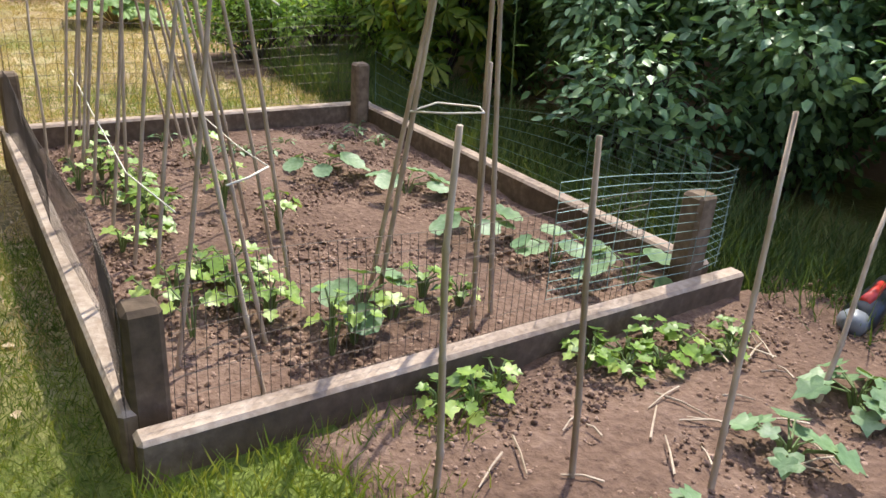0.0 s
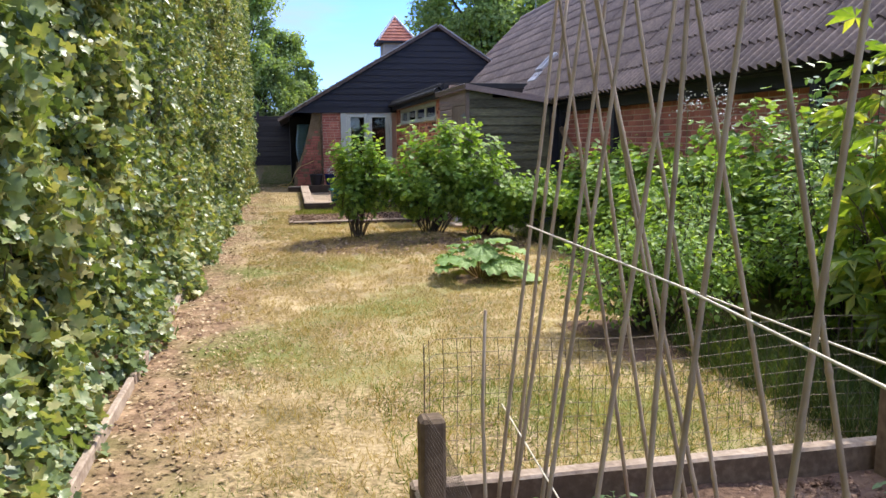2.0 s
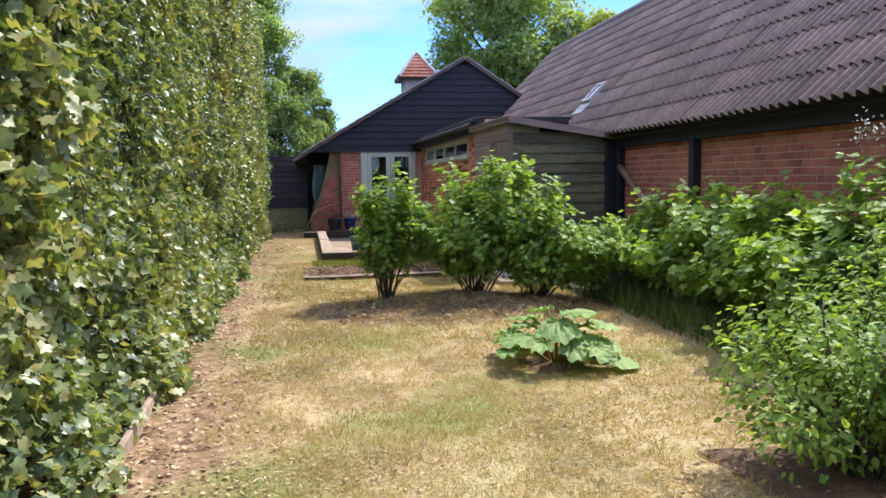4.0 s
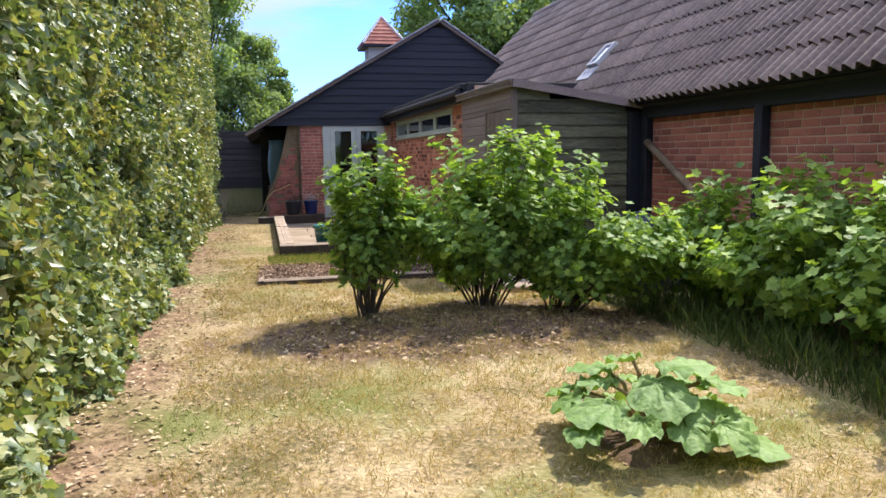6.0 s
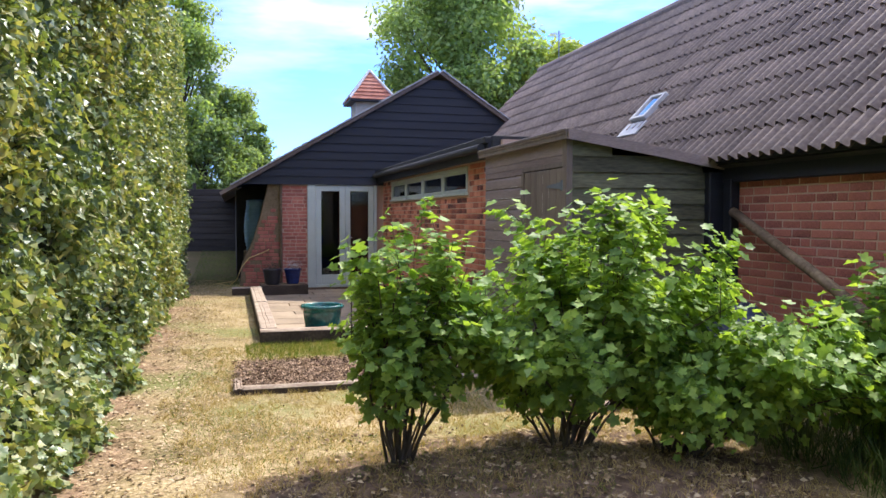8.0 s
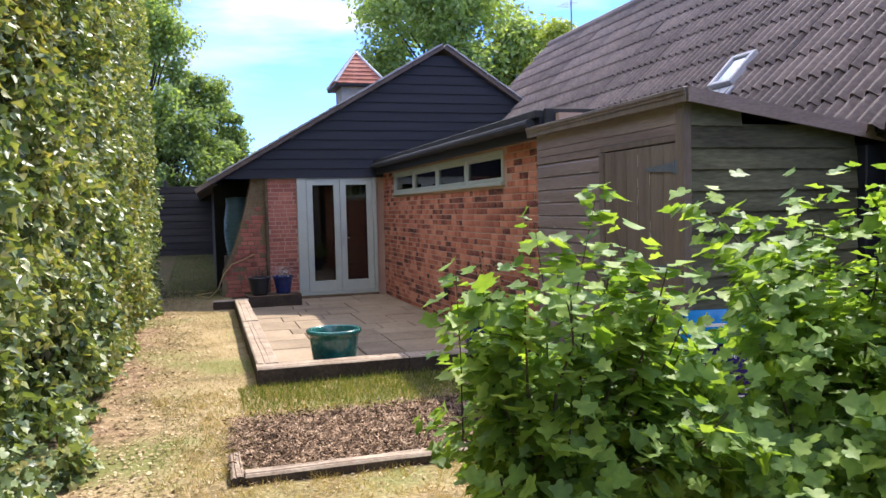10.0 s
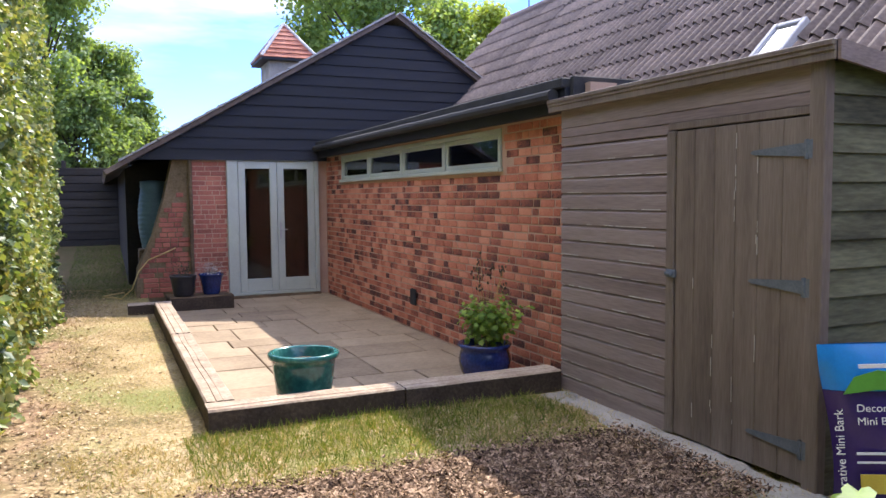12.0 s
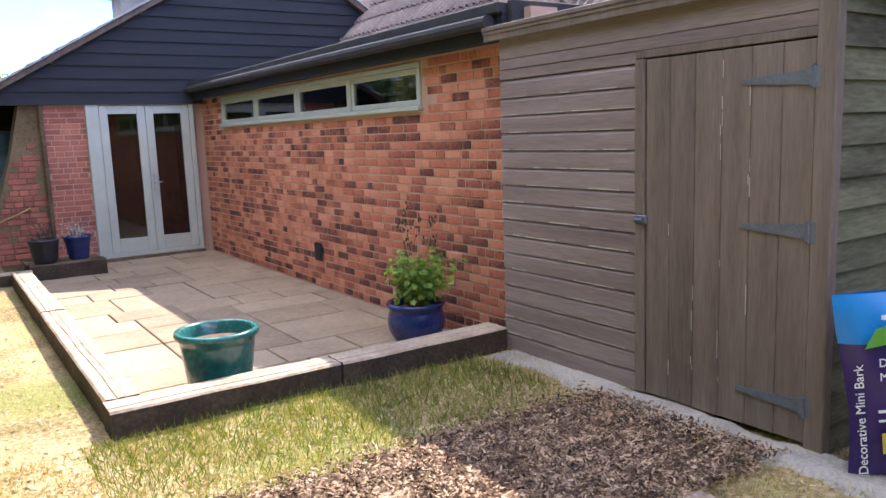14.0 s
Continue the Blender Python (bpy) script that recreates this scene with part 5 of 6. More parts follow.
def netting(name, label, base, z0, z1, dv, dh, material, r=0.0011, sag=0.0, curl=0.0):
    """Wire netting along a line of base points."""
    a = Acc()
    pts = [Vector((x, y, 0)) for x, y in base]
    seg = [(q - p).length for p, q in zip(pts, pts[1:])]
    total = sum(seg)

    def at(s):
        for p, q, l in zip(pts, pts[1:], seg):
            if s <= l:
                return p.lerp(q, s / l)
            s -= l
        return pts[-1]

    def place(s, t):
        p = at(s)
        z = z0 + (z1 - z0) * t + 0.02 * math.sin(s * 4 + t) * t + sag * math.sin(math.pi * s / total) * t
        w = 0.03 * noise.noise((s * 1.7, t * 2, z1)) * t
        return Vector((p.x + w + curl * t * t, p.y + w, z))

    nv, nh = max(2, int(total / dv)), max(2, int((z1 - z0) / dh))
    net = thing(name, label, "netting", (0, 0, 0))
    steps = max(4, int(total / 0.12))
    lines = [[place(total * i / nv, j / 4) for j in range(5)] for i in range(nv + 1)]
    lines += [[place(total * i / steps, j / nh) for i in range(steps + 1)] for j in range(nh + 1)]
    if len(lines) > 120:
        for p in lines:
            a.tube(p, r, sides=3, cap=False)
        a.make("mesh", material, net)["kind"] = "stuff"
    else:
        for p in lines:
            Acc().tube(p, r, sides=3, cap=False).make("wire", material, net)
    return net


netting("wire_netting", "dark wire netting along the front of the raised bed", [(0.09, 3.405), (0.9, 3.41), (1.5, 3.405)], 0.12, 0.52, 0.024, 0.05, M["rust_wire"], 0.0010)
netting("wire_netting", "green wire netting curling round the corner post", [(1.15, 3.42), (1.5, 3.39), (1.84, 3.36), (1.92, 3.42), (1.94, 3.6), (1.91, 4.1)], 0.22, 0.56, 0.11, 0.028, M["wire"], 0.0013)
netting("wire_netting", "slack green wires strung along the bed board", [(1.91, 4.1), (1.90, 4.6), (1.87, 5.2), (1.87, 5.82)], 0.22, 0.50, 0.85, 0.055, M["wire"], 0.0014, sag=-0.05)
netting("wire_netting", "fine black netting along the side of the raised bed", [(-0.01, 3.42), (0.03, 3.9), (0.0, 4.6), (0.02, 5.2), (0.0, 5.85)], 0.10, 0.50, 0.016, 0.016, M["rust_wire"], 0.0007)
netting("wire_netting", "rusty square-mesh netting behind the raised bed", [(0.02, 5.95), (0.03, 6.03), (0.5, 6.05), (1.0, 6.04), (1.6, 6.06), (1.84, 6.02)], 0.20, 0.66, 0.05, 0.05, M["rust_wire"], 0.0012)


def cane(p, q, r=0.0064):
    """A bamboo cane with its knots."""
    p, q = Vector(p), Vector(q)
    a, k = Acc(), max(2, int((q - p).length / 0.22))
    pts, d = [], (q - p)
    n = k * 4
    side = Vector((random.uniform(-1, 1), random.uniform(-1, 1), 0)) * 0.008
    sides = 7
    vs, fs = [], []
    dn = d.normalized()
    u = dn.cross(Vector((1, 0, 0.1))).normalized()
    w = dn.cross(u)
    ring = 0
    for i in range(k):
        for t, f in ((0.0, 1.0), (0.04, 1.28), (0.08, 1.0)):
            s = (i + t) / k
            c = p + d * s + side * math.sin(math.pi * s * 2)
            rr = r * f * (1.08 - 0.3 * s)
            vs += [c + (u * math.cos(2 * math.pi * j / sides) + w * math.sin(2 * math.pi * j / sides)) * rr for j in range(sides)]
            ring += 1
    vs += [q + (u * math.cos(2 * math.pi * j / sides) + w * math.sin(2 * math.pi * j / sides)) * r * 0.78 for j in range(sides)]
    ring += 1
    fs = [(i * sides + j, i * sides + (j + 1) % sides, (i + 1) * sides + (j + 1) % sides, (i + 1) * sides + j) for i in range(ring - 1) for j in range(sides)]
    fs.append(tuple((ring - 1) * sides + j for j in range(sides)))
    a.add(vs, fs)
    return tagged(a.make("bamboo_cane", M["cane"], smooth=True), "pale grey-brown bamboo cane pushed into the soil", "cane", "bamboo canes in the bed")


# bean row: canes of two rows leaning together
LEFT = ((0.16, 3.72), (0.20, 4.10), (0.21, 4.42), (0.20, 4.72), (0.19, 5.02), (0.20, 5.32), (0.20, 5.60))
RIGHT = ((0.34, 3.56), (0.60, 3.98), (0.66, 4.28), (0.68, 4.58), (0.74, 4.90), (0.75, 5.22), (0.72, 5.55))
for i, ((x0, y0), (x1, y1)) in enumerate(zip(LEFT, RIGHT)):
    j = random.uniform(-0.04, 0.04)
    cane((x0, y0, 0.02), (0.50 + j, y0 + 0.10 + j, 2.05 + j))
    if i:
        cane((x1, y1, 0.02), (0.36 + j, y1 + 0.12 - j, 2.08 - j))
cane((0.33, 3.49, 0.05), (0.17, 3.9, 1.75))
cane((0.43, 3.75, 0.05), (0.24, 4.1, 1.9))
cane((0.30, 4.9, 0.05), (0.46, 5.05, 2.0))
cane((0.10, 5.45, 0.05), (0.12, 5.5, 0.9), 0.006)
for p, q in (((0.20, 5.72, 0.02), (0.45, 5.83, 1.95)), ((0.27, 5.80, 0.02), (0.47, 5.80, 1.9)), ((0.70, 5.74, 0.02), (0.40, 5.80, 2.0)), ((0.76, 5.40, 0.02), (0.42, 5.60, 2.0)), ((0.66, 5.08, 0.02), (0.45, 5.72, 2.05)), ((0.24, 5.46, 0.02), (0.55, 5.66, 2.0))):
    cane(p, q)
# wigwam
for p, q in (((0.82, 3.84, 0.05), (0.95, 3.61, 1.75)), ((0.86, 3.96, 0.05), (0.96, 3.62, 1.72)), ((1.12, 3.72, 0.05), (0.98, 3.61, 1.78)), ((1.10, 3.60, 0.05), (0.97, 3.60, 1.75))):
    cane(p, q, 0.0078)
cane((0.99, 3.55, 0.05), (0.96, 3.53, 0.89), 0.007)
# single canes before the bed
cane((0.485, 2.965, 0.02), (0.428, 2.886, 0.928), 0.0075)
cane((0.772, 2.855, 0.02), (0.765, 2.924, 0.872), 0.0075)
cane((1.00, 2.68, 0.02), (1.24, 2.85, 0.90), 0.0075)
cane((1.48, 2.76, 0.02), (1.93, 2.92, 0.72), 0.0075)


def line(name, pts, r, material, label, category):
    return tagged(Acc().tube(pts, r, sides=5).make(name, material, smooth=True), label, category)


STR = "pale garden string tied round the canes"
line("garden_string", [(0.33, 3.72, 1.07), (0.31, 4.2, 1.06), (0.32, 4.8, 1.09), (0.30, 5.69, 1.11)], 0.0028, M["string"], STR, "string")
line("garden_string", [(0.56, 3.95, 0.98), (0.60, 4.12, 0.98), (0.60, 4.8, 0.98), (0.58, 5.39, 0.99)], 0.0028, M["string"], STR, "string")
line("garden_string", [(0.29, 3.61, 0.62), (0.36, 3.66, 0.615), (0.43, 3.71, 0.62)], 0.0030, M["string"], STR, "string")
line("garden_string", [(0.31, 6.0, 0.44), (0.26, 5.2, 0.43), (0.22, 4.4, 0.42), (0.24, 3.9, 0.46)], 0.0025, M["string"], STR, "string")
line("garden_string", [(0.43, 3.71, 0.62), (0.55, 4.3, 0.5), (0.62, 5.0, 0.45)], 0.0022, M["string"], STR, "string")
band = [(0.86, 3.75, 0.72), (0.93, 3.66, 0.73), (1.02, 3.62, 0.735), (1.06, 3.70, 0.73), (0.98, 3.80, 0.725), (0.86, 3.75, 0.72)]
line("garden_string", band, 0.0030, M["string"], STR, "string")


# ---- vegetables ----
def plant(name, label, category, at, n, leaf, reach, height, template, material, group="", smooth=False):
    p = thing(name, label, category, at, group)
    acc, pos, up, ahead, size = Acc(), [], [], [], []
    for i in range(n):
        az = 2 * math.pi * (i * 0.38 + random.uniform(-0.1, 0.1))
        rr = reach * random.uniform(0.25, 1.0)
        h = height * random.uniform(0.55, 1.0) * (1 - 0.35 * rr / reach)
        e = Vector((math.cos(az) * rr, math.sin(az) * rr, h))
        Acc().tube([(0, 0, -0.03), (e.x * 0.35, e.y * 0.35, h * 0.75), e], 0.004, 0.0025, 5, False).make("stalk", M["green_stem"], p)
        pos.append(e)
        up.append((e.x / reach * 0.5 + random.uniform(-0.2, 0.2), e.y / reach * 0.5 + random.uniform(-0.2, 0.2), 1.0))
        ahead.append((math.cos(az), math.sin(az), -0.25))
        size.append(random.uniform(*leaf))
    scatter("leaves", material, np.array([tuple(v) for v in pos]), np.array(up), np.array(ahead), np.array(size), template, p, smooth=smooth)
    return p


random.seed(21)
BEAN = "young bean plant with bright green leaves in the raised bed"
for _ in range(36):
    x, y = random.choice(((random.uniform(0.16, 0.8), random.uniform(3.55, 5.7)), (random.uniform(0.2, 0.5), random.uniform(3.7, 5.75)), (random.uniform(0.35, 1.1), random.uniform(3.55, 4.2))))
    plant("bean_plant", BEAN, "plant", (x, y, 0.1), random.randint(5, 10), (0.03, 0.058), 0.07, random.uniform(0.08, 0.24), LOBED, M["veg_leaf"], "bean plants in the bed")
for x, y in ((1.20, 5.05), (1.42, 4.68), (1.40, 4.12), (1.52, 3.80), (1.66, 3.56), (0.74, 3.78)):
    plant("squash_plant", "squash plant with broad pale green leaves", "plant", (x, y, 0.1), 6, (0.08, 0.13), 0.12, 0.15, ROUND, M["squash_leaf"], "squash plants in the bed", True)
for x, y in ((1.25, 2.67), (1.62, 2.72), (0.86, 2.66)):
    plant("courgette_plant", "young courgette plant with toothed grey-green leaves", "plant", (x, y, 0.12), 12 if x > 1.1 else 4, (0.05, 0.10) if x > 1.1 else (0.03, 0.05), 0.10 if x > 1.1 else 0.04, 0.12, LOBED, M["squash_leaf"], "courgette plants before the bed")
for x, y in ((1.12, 3.2), (1.25, 3.18), (1.38, 3.22), (1.30, 3.10), (1.18, 3.24), (1.43, 3.14), (1.20, 3.12), (1.52, 3.04), (1.60, 3.10), (0.66, 3.22), (0.84, 3.23), (0.75, 3.2)):
    plant("weed", "leafy green weeds growing along the bed's edge", "plant", (x, y, 0.11), 12, (0.025, 0.05), 0.07, 0.10, LOBED, M["veg_leaf"], "weeds along the bed")
for _ in range(12):
    plant("seedling", "small seedlings at the back of the raised bed", "plant", (random.uniform(0.6, 1.75), random.uniform(5.4, 5.85), 0.1), 5, (0.03, 0.05), 0.06, 0.05, OVAL, M["squash_leaf"], "seedlings in the bed")


def rhubarb(at):
    r = thing("rhubarb_plant", "rhubarb plant with huge crinkled green leaves", "plant", at)
    random.seed(5)
    for i in range(22):
        az = -0.6 + i * 2.4 + random.uniform(-0.3, 0.3)
        rr = 0.06 + 0.36 * (i / 21) ** 0.7
        h = 0.33 - 0.24 * (i / 21) + random.uniform(-0.07, 0.06)
        L = random.uniform(0.17, 0.29)
        e = Vector((math.cos(az) * rr, math.sin(az) * rr, h))
        Acc().tube([(math.cos(az) * 0.04, math.sin(az) * 0.04, -0.02), e * 0.6 + Vector((0, 0, h * 0.25)), e], 0.013, 0.009, 6, False).make("stalk", M["red_stem"], r)
        ux, uy = Vector((math.cos(az), math.sin(az), -0.25 - 0.3 * i / 17 + random.uniform(-0.3, 0.3))).normalized(), Vector((-math.sin(az), math.cos(az), 0))
        uz = ux.cross(uy)
        a, NA, NR = Acc(), 26, 5
        a.v.append(tuple(e))
        for k in range(1, NR + 1):
            f = k / NR
            for j in range(NA):
                t = 2 * math.pi * j / NA
                rad = f * L * 0.52 * (1 + 0.10 * math.cos(t) + 0.07 * math.sin(5 * t + i) + 0.03 * math.sin(11 * t))
                zz = 0.05 * f - 0.16 * f * f * L + 0.016 * f * math.sin(9 * t + i) + 0.010 * math.sin(7 * t + 9 * f)
                q = e + ux * (rad * math.cos(t) + L * 0.35 * f) + uy * rad * math.sin(t) * 1.08 + uz * zz
                a.v.append((q.x, q.y, max(q.z, 0.02 - at[2])))
        a.f = [(0, 1 + j, 1 + (j + 1) % NA) for j in range(NA)]
        for k in range(NR - 1):
            o = 1 + k * NA
            a.f += [(o + j, o + NA + j, o + NA + (j + 1) % NA, o + (j + 1) % NA) for j in range(NA)]
        a.make("leaf", M["rhubarb"], r, smooth=True)


soil_patch("soil_berry", "bare dark earth under the berry bush", 1.45, 2.75, 7.55, 8.95, 0.03, 0.012, 0.04, M["soil"], 0.25, -0.05)
rhubarb((1.45, 10.80, 0.0))
soil_patch("soil_rhubarb", "bare dark earth round the rhubarb plant", 1.0, 1.85, 10.35, 11.15, lawn_z(1.42, 10.75) + 0.022, 0.012, 0.03, M["soil"], 0.22, lawn_z(1.42, 10.75) - 0.05)

# ---- patio ----
random.seed(9)
patio = tagged(Acc().box(-0.1, 2.72, 18.5, 25.9, -0.3, -0.085).make("patio", M["joint"]), "paved patio of pale stone slabs in shade and sun", "patio", kind="structure")
y = 18.66
while y < 25.7:
    d = min(random.choice((0.45, 0.6, 0.6, 0.75)), 25.74 - y)
    x = 0.06
    while x < 2.66:
        w = random.choice((0.45, 0.6, 0.75, 0.9))
        w = w if x + w < 2.5 else 2.69 - x
        t = random.uniform(-0.004, 0.004)
        Acc().box(x + 0.006, x + w - 0.006, y + 0.006, y + d - 0.006, -0.12, -0.06 + t, 0.006).make("slab", M["slab"], patio)
        x += w
    y += d


def sleeper(name, x0, x1, y0, y1, z0, z1, label, group, material="sleeper"):
    """A weathered timber: one beam with cracks along its top and worn arrises."""
    long_y = (y1 - y0) > (x1 - x0)
    L, W = (y1 - y0, x1 - x0) if long_y else (x1 - x0, y1 - y0)
    H = z1 - z0
    g1, g2 = random.uniform(0.25, 0.42), random.uniform(0.58, 0.8)
    sec = [(0, 0), (W, 0), (W, H - 0.012), (W - 0.012, H), (W * g2 + 0.006, H - 0.001), (W * g2, H - 0.006), (W * g2 - 0.005, H),
           (W * g1 + 0.005, H), (W * g1, H - 0.007), (W * g1 - 0.006, H - 0.002), (0.012, H), (0, H - 0.012)]
    k, n = len(sec), max(6, int(L / 0.12))
    a = Acc()
    for i in range(n + 1):
        s = L * i / n
        for q, (u, h) in enumerate(sec):
            w = 0.004 * noise.noise((s * 3, q * 1.7, x0 + y0)) + (0.006 * noise.noise((s * 1.1, 5, x0)) if 3 < q < 10 else 0)
            du = 0.010 * noise.noise((s * 1.5, 9, y0)) if q in (4, 5, 6, 7, 8, 9) else 0
            p = (u + w * 0.5 + du, s, h + w)
            a.v.append((x0 + p[0], y0 + p[1], z0 + p[2]) if long_y else (x0 + p[1], y0 + p[0], z0 + p[2]))
    for i in range(n):
        for q in range(k):
            f = (i * k + q, i * k + (q + 1) % k, (i + 1) * k + (q + 1) % k, (i + 1) * k + q)
            a.f.append(f[::-1] if long_y else f)
    e0, e1 = tuple(range(k)), tuple(n * k + q for q in range(k))
    a.f += [e0, e1[::-1]] if long_y else [e0[::-1], e1]
    o = a.make(name, M[material])
    # sides, base and ends get a darker wood that stands for their shade
    o.data.materials.append(M["side_shade"])
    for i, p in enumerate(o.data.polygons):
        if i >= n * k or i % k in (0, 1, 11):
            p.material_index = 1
    return tagged(o, label, "sleeper", group)


SL = "weathered grey-brown railway sleeper edging the patio"
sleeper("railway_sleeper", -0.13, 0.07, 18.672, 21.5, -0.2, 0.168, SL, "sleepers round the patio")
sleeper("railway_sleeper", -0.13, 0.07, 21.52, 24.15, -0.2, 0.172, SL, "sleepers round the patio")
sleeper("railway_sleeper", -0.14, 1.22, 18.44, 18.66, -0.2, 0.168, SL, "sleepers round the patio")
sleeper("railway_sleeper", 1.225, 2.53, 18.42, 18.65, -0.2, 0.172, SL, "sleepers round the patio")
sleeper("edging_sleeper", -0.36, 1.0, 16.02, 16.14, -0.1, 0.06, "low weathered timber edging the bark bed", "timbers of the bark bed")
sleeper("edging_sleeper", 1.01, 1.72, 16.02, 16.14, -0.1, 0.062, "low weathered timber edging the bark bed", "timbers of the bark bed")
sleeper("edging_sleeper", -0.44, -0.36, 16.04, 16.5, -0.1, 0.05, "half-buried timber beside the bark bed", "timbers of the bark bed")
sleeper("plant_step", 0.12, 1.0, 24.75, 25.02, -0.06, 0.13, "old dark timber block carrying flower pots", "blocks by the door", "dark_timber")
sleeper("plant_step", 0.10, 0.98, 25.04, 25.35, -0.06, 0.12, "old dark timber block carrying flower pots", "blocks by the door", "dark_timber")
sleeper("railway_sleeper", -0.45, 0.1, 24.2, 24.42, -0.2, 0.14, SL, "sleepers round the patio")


# ---- pots ----
def pot(name, label, at, profile, material, soil_z, soil_r, rim=None):
    p = thing(name, label, "pot", at)
    Acc().lathe(profile, 40).make("body", material, p, smooth=True)
    Acc().lathe([(soil_r, soil_z), (soil_r * 0.5, soil_z + 0.012), (0.001, soil_z + 0.008)], 24).make("earth", M["soil"], p)
    return p


pot("plant_pot", "large empty teal-glazed pot with a rolled rim", (0.62, 18.98, -0.06),
    [(0.001, 0.0), (0.175, 0.0), (0.19, 0.02), (0.212, 0.2), (0.232, 0.36), (0.238, 0.405), (0.258, 0.41), (0.266, 0.43), (0.26, 0.45), (0.235, 0.455), (0.222, 0.44), (0.205, 0.36)], M["green_glaze"], 0.37, 0.205)
pot("plant_pot", "round cobalt-blue glazed pot beside the brick wall", (2.28, 19.25, -0.06),
    [(0.001, 0.0), (0.15, 0.0), (0.17, 0.02), (0.215, 0.10), (0.228, 0.18), (0.215, 0.25), (0.205, 0.275), (0.225, 0.295), (0.235, 0.315), (0.225, 0.33), (0.195, 0.325), (0.185, 0.27)], M["blue_glaze"], 0.27, 0.19)
pot("plant_pot", "small black glazed pot on a timber block", (0.32, 24.95, 0.13),
    [(0.001, 0.0), (0.13, 0.0), (0.14, 0.02), (0.165, 0.2), (0.18, 0.27), (0.19, 0.29), (0.18, 0.305), (0.16, 0.3), (0.15, 0.24)], M["dark_glaze"], 0.24, 0.155)
pot("plant_pot", "small blue glazed pot on a timber block", (0.72, 25.02, 0.125),
    [(0.001, 0.0), (0.11, 0.0), (0.12, 0.02), (0.15, 0.2), (0.17, 0.28), (0.185, 0.295), (0.175, 0.31), (0.155, 0.305), (0.145, 0.25)], M["blue_glaze"], 0.25, 0.15)
shrub("columbine", "leafy green potted plant gone to seed", "plant", (2.32, 19.25, 0.2), 22, 0.26, 0.48, (0.03, 0.055), 900, M["currant_leaf"], LOBED, start=0.25, stem_mat=M["green_stem"], stem_r=0.003, seed=91, puff=0.06)
s = thing("seed_stalks", "thin dry seed heads above the potted plant", "plant", (2.3, 19.25, 0.2))
st, hd = Acc(), Acc()
for _ in range(16):
    e = Vector((random.uniform(-0.12, 0.22), random.uniform(-0.15, 0.15), random.uniform(0.5, 0.82)))
    st.tube([(0, 0, 0), e * 0.5 + Vector((0, 0, 0.08)), e], 0.0022, 0.0012, 4, False)
    for _ in range(4):
        q = e + Vector((random.uniform(-0.03, 0.03), random.uniform(-0.03, 0.03), random.uniform(-0.05, 0.03)))
        hd.lathe([(0.001, -0.012), (0.008, 0), (0.006, 0.012), (0.001, 0.016)], 5, q)
st.make("stalk_growth", M["straw"], s)["kind"] = "stuff"
hd.make("seed_heads", M["stem"], s)["kind"] = "stuff"
for x, c in ((0.72, "white_paint"), (0.32, "stem")):
    f = thing("potted_flowers", "small bushy plant with pale flowers in a pot" if x > 0.6 else "withered brown plant in the black pot", "plant", (x, 25.0, 0.36))
    n = 240
    p = rnd(n, 3) * np.array((0.085, 0.085, 0.05)) + np.array((0, 0, 0.14))
    scatter("flowers", M[c], p, rnd(n, 3) + np.array((0, 0, 1.0)), rnd(n, 3), RNG.uniform(0.015, 0.03, n), SIMPLE, f)["kind"] = "stuff"
    a = Acc()
    for _ in range(24):
        a.tube([(0, 0, 0), (random.uniform(-0.1, 0.1), random.uniform(-0.1, 0.1), random.uniform(0.1, 0.2))], 0.003, 0.0015, 4, False)
    a.make("stalk_growth", M["stem"], f)["kind"] = "stuff"

# ---- by the door: old buttress, water butt, hose ----
bt = Acc()
bt.prism([(0.54, -0.2), (0.54, 2.15), (0.30, 2.15), (0.16, 1.55), (-0.02, 0.95), (-0.25, 0.45), (-0.30, -0.2)], 0.5, pose(0, GY + 0.06, 0))
butt = tagged(bt.make("buttress", M["render"]), "old sloping brick buttress with stained render", "buttress", kind="structure")
rb = Acc()
z = 0.02
while z < 1.9:
    xl = (-0.27 if z < 0.42 else -0.22 + (z - 0.45) * 0.42)
    x = xl + random.uniform(0, 0.1)
    while x < 0.40:
        ln = random.choice((0.103, 0.215))
        if random.random() < (0.95 if z < 1.35 else 0.35):
            rb.box(x, min(x + ln, 0.53), GY + 0.042 + random.uniform(0, 0.01), GY + 0.08, z, z + 0.065, 0.006)
        x += ln + 0.012
    z += 0.077
rb.make("bricks", M["old_brick_rest"], butt)["kind"] = "stuff"
tagged(Acc().tube([(0.54, GY - 0.03, -0.1), (0.545, GY - 0.03, 2.15)], 0.03, sides=8).make("downpipe", M["dark_timber"]), "narrow brown downpipe beside the brick pier", "pipe")
wb = thing("water_butt", "ribbed blue-grey plastic water butt on a stand", "water butt", (0.06, 26.85, 0))
prof = [(0.001, 0.72), (0.17, 0.72)]
for i in range(14):
    z = 0.74 + i * 0.075
    r = 0.19 + 0.05 * math.sin(math.pi * min(1, i / 12))
    prof += [(r, z), (r + 0.012, z + 0.02), (r, z + 0.045)]
prof += [(0.2, 1.82), (0.001, 1.84)]
Acc().lathe(prof, 28).make("barrel", M["water_butt"], wb, smooth=True)
Acc().box(-0.25, 0.25, -0.25, 0.25, 0.0, 0.72, 0.02).make("stand", M["dark_timber"], wb)
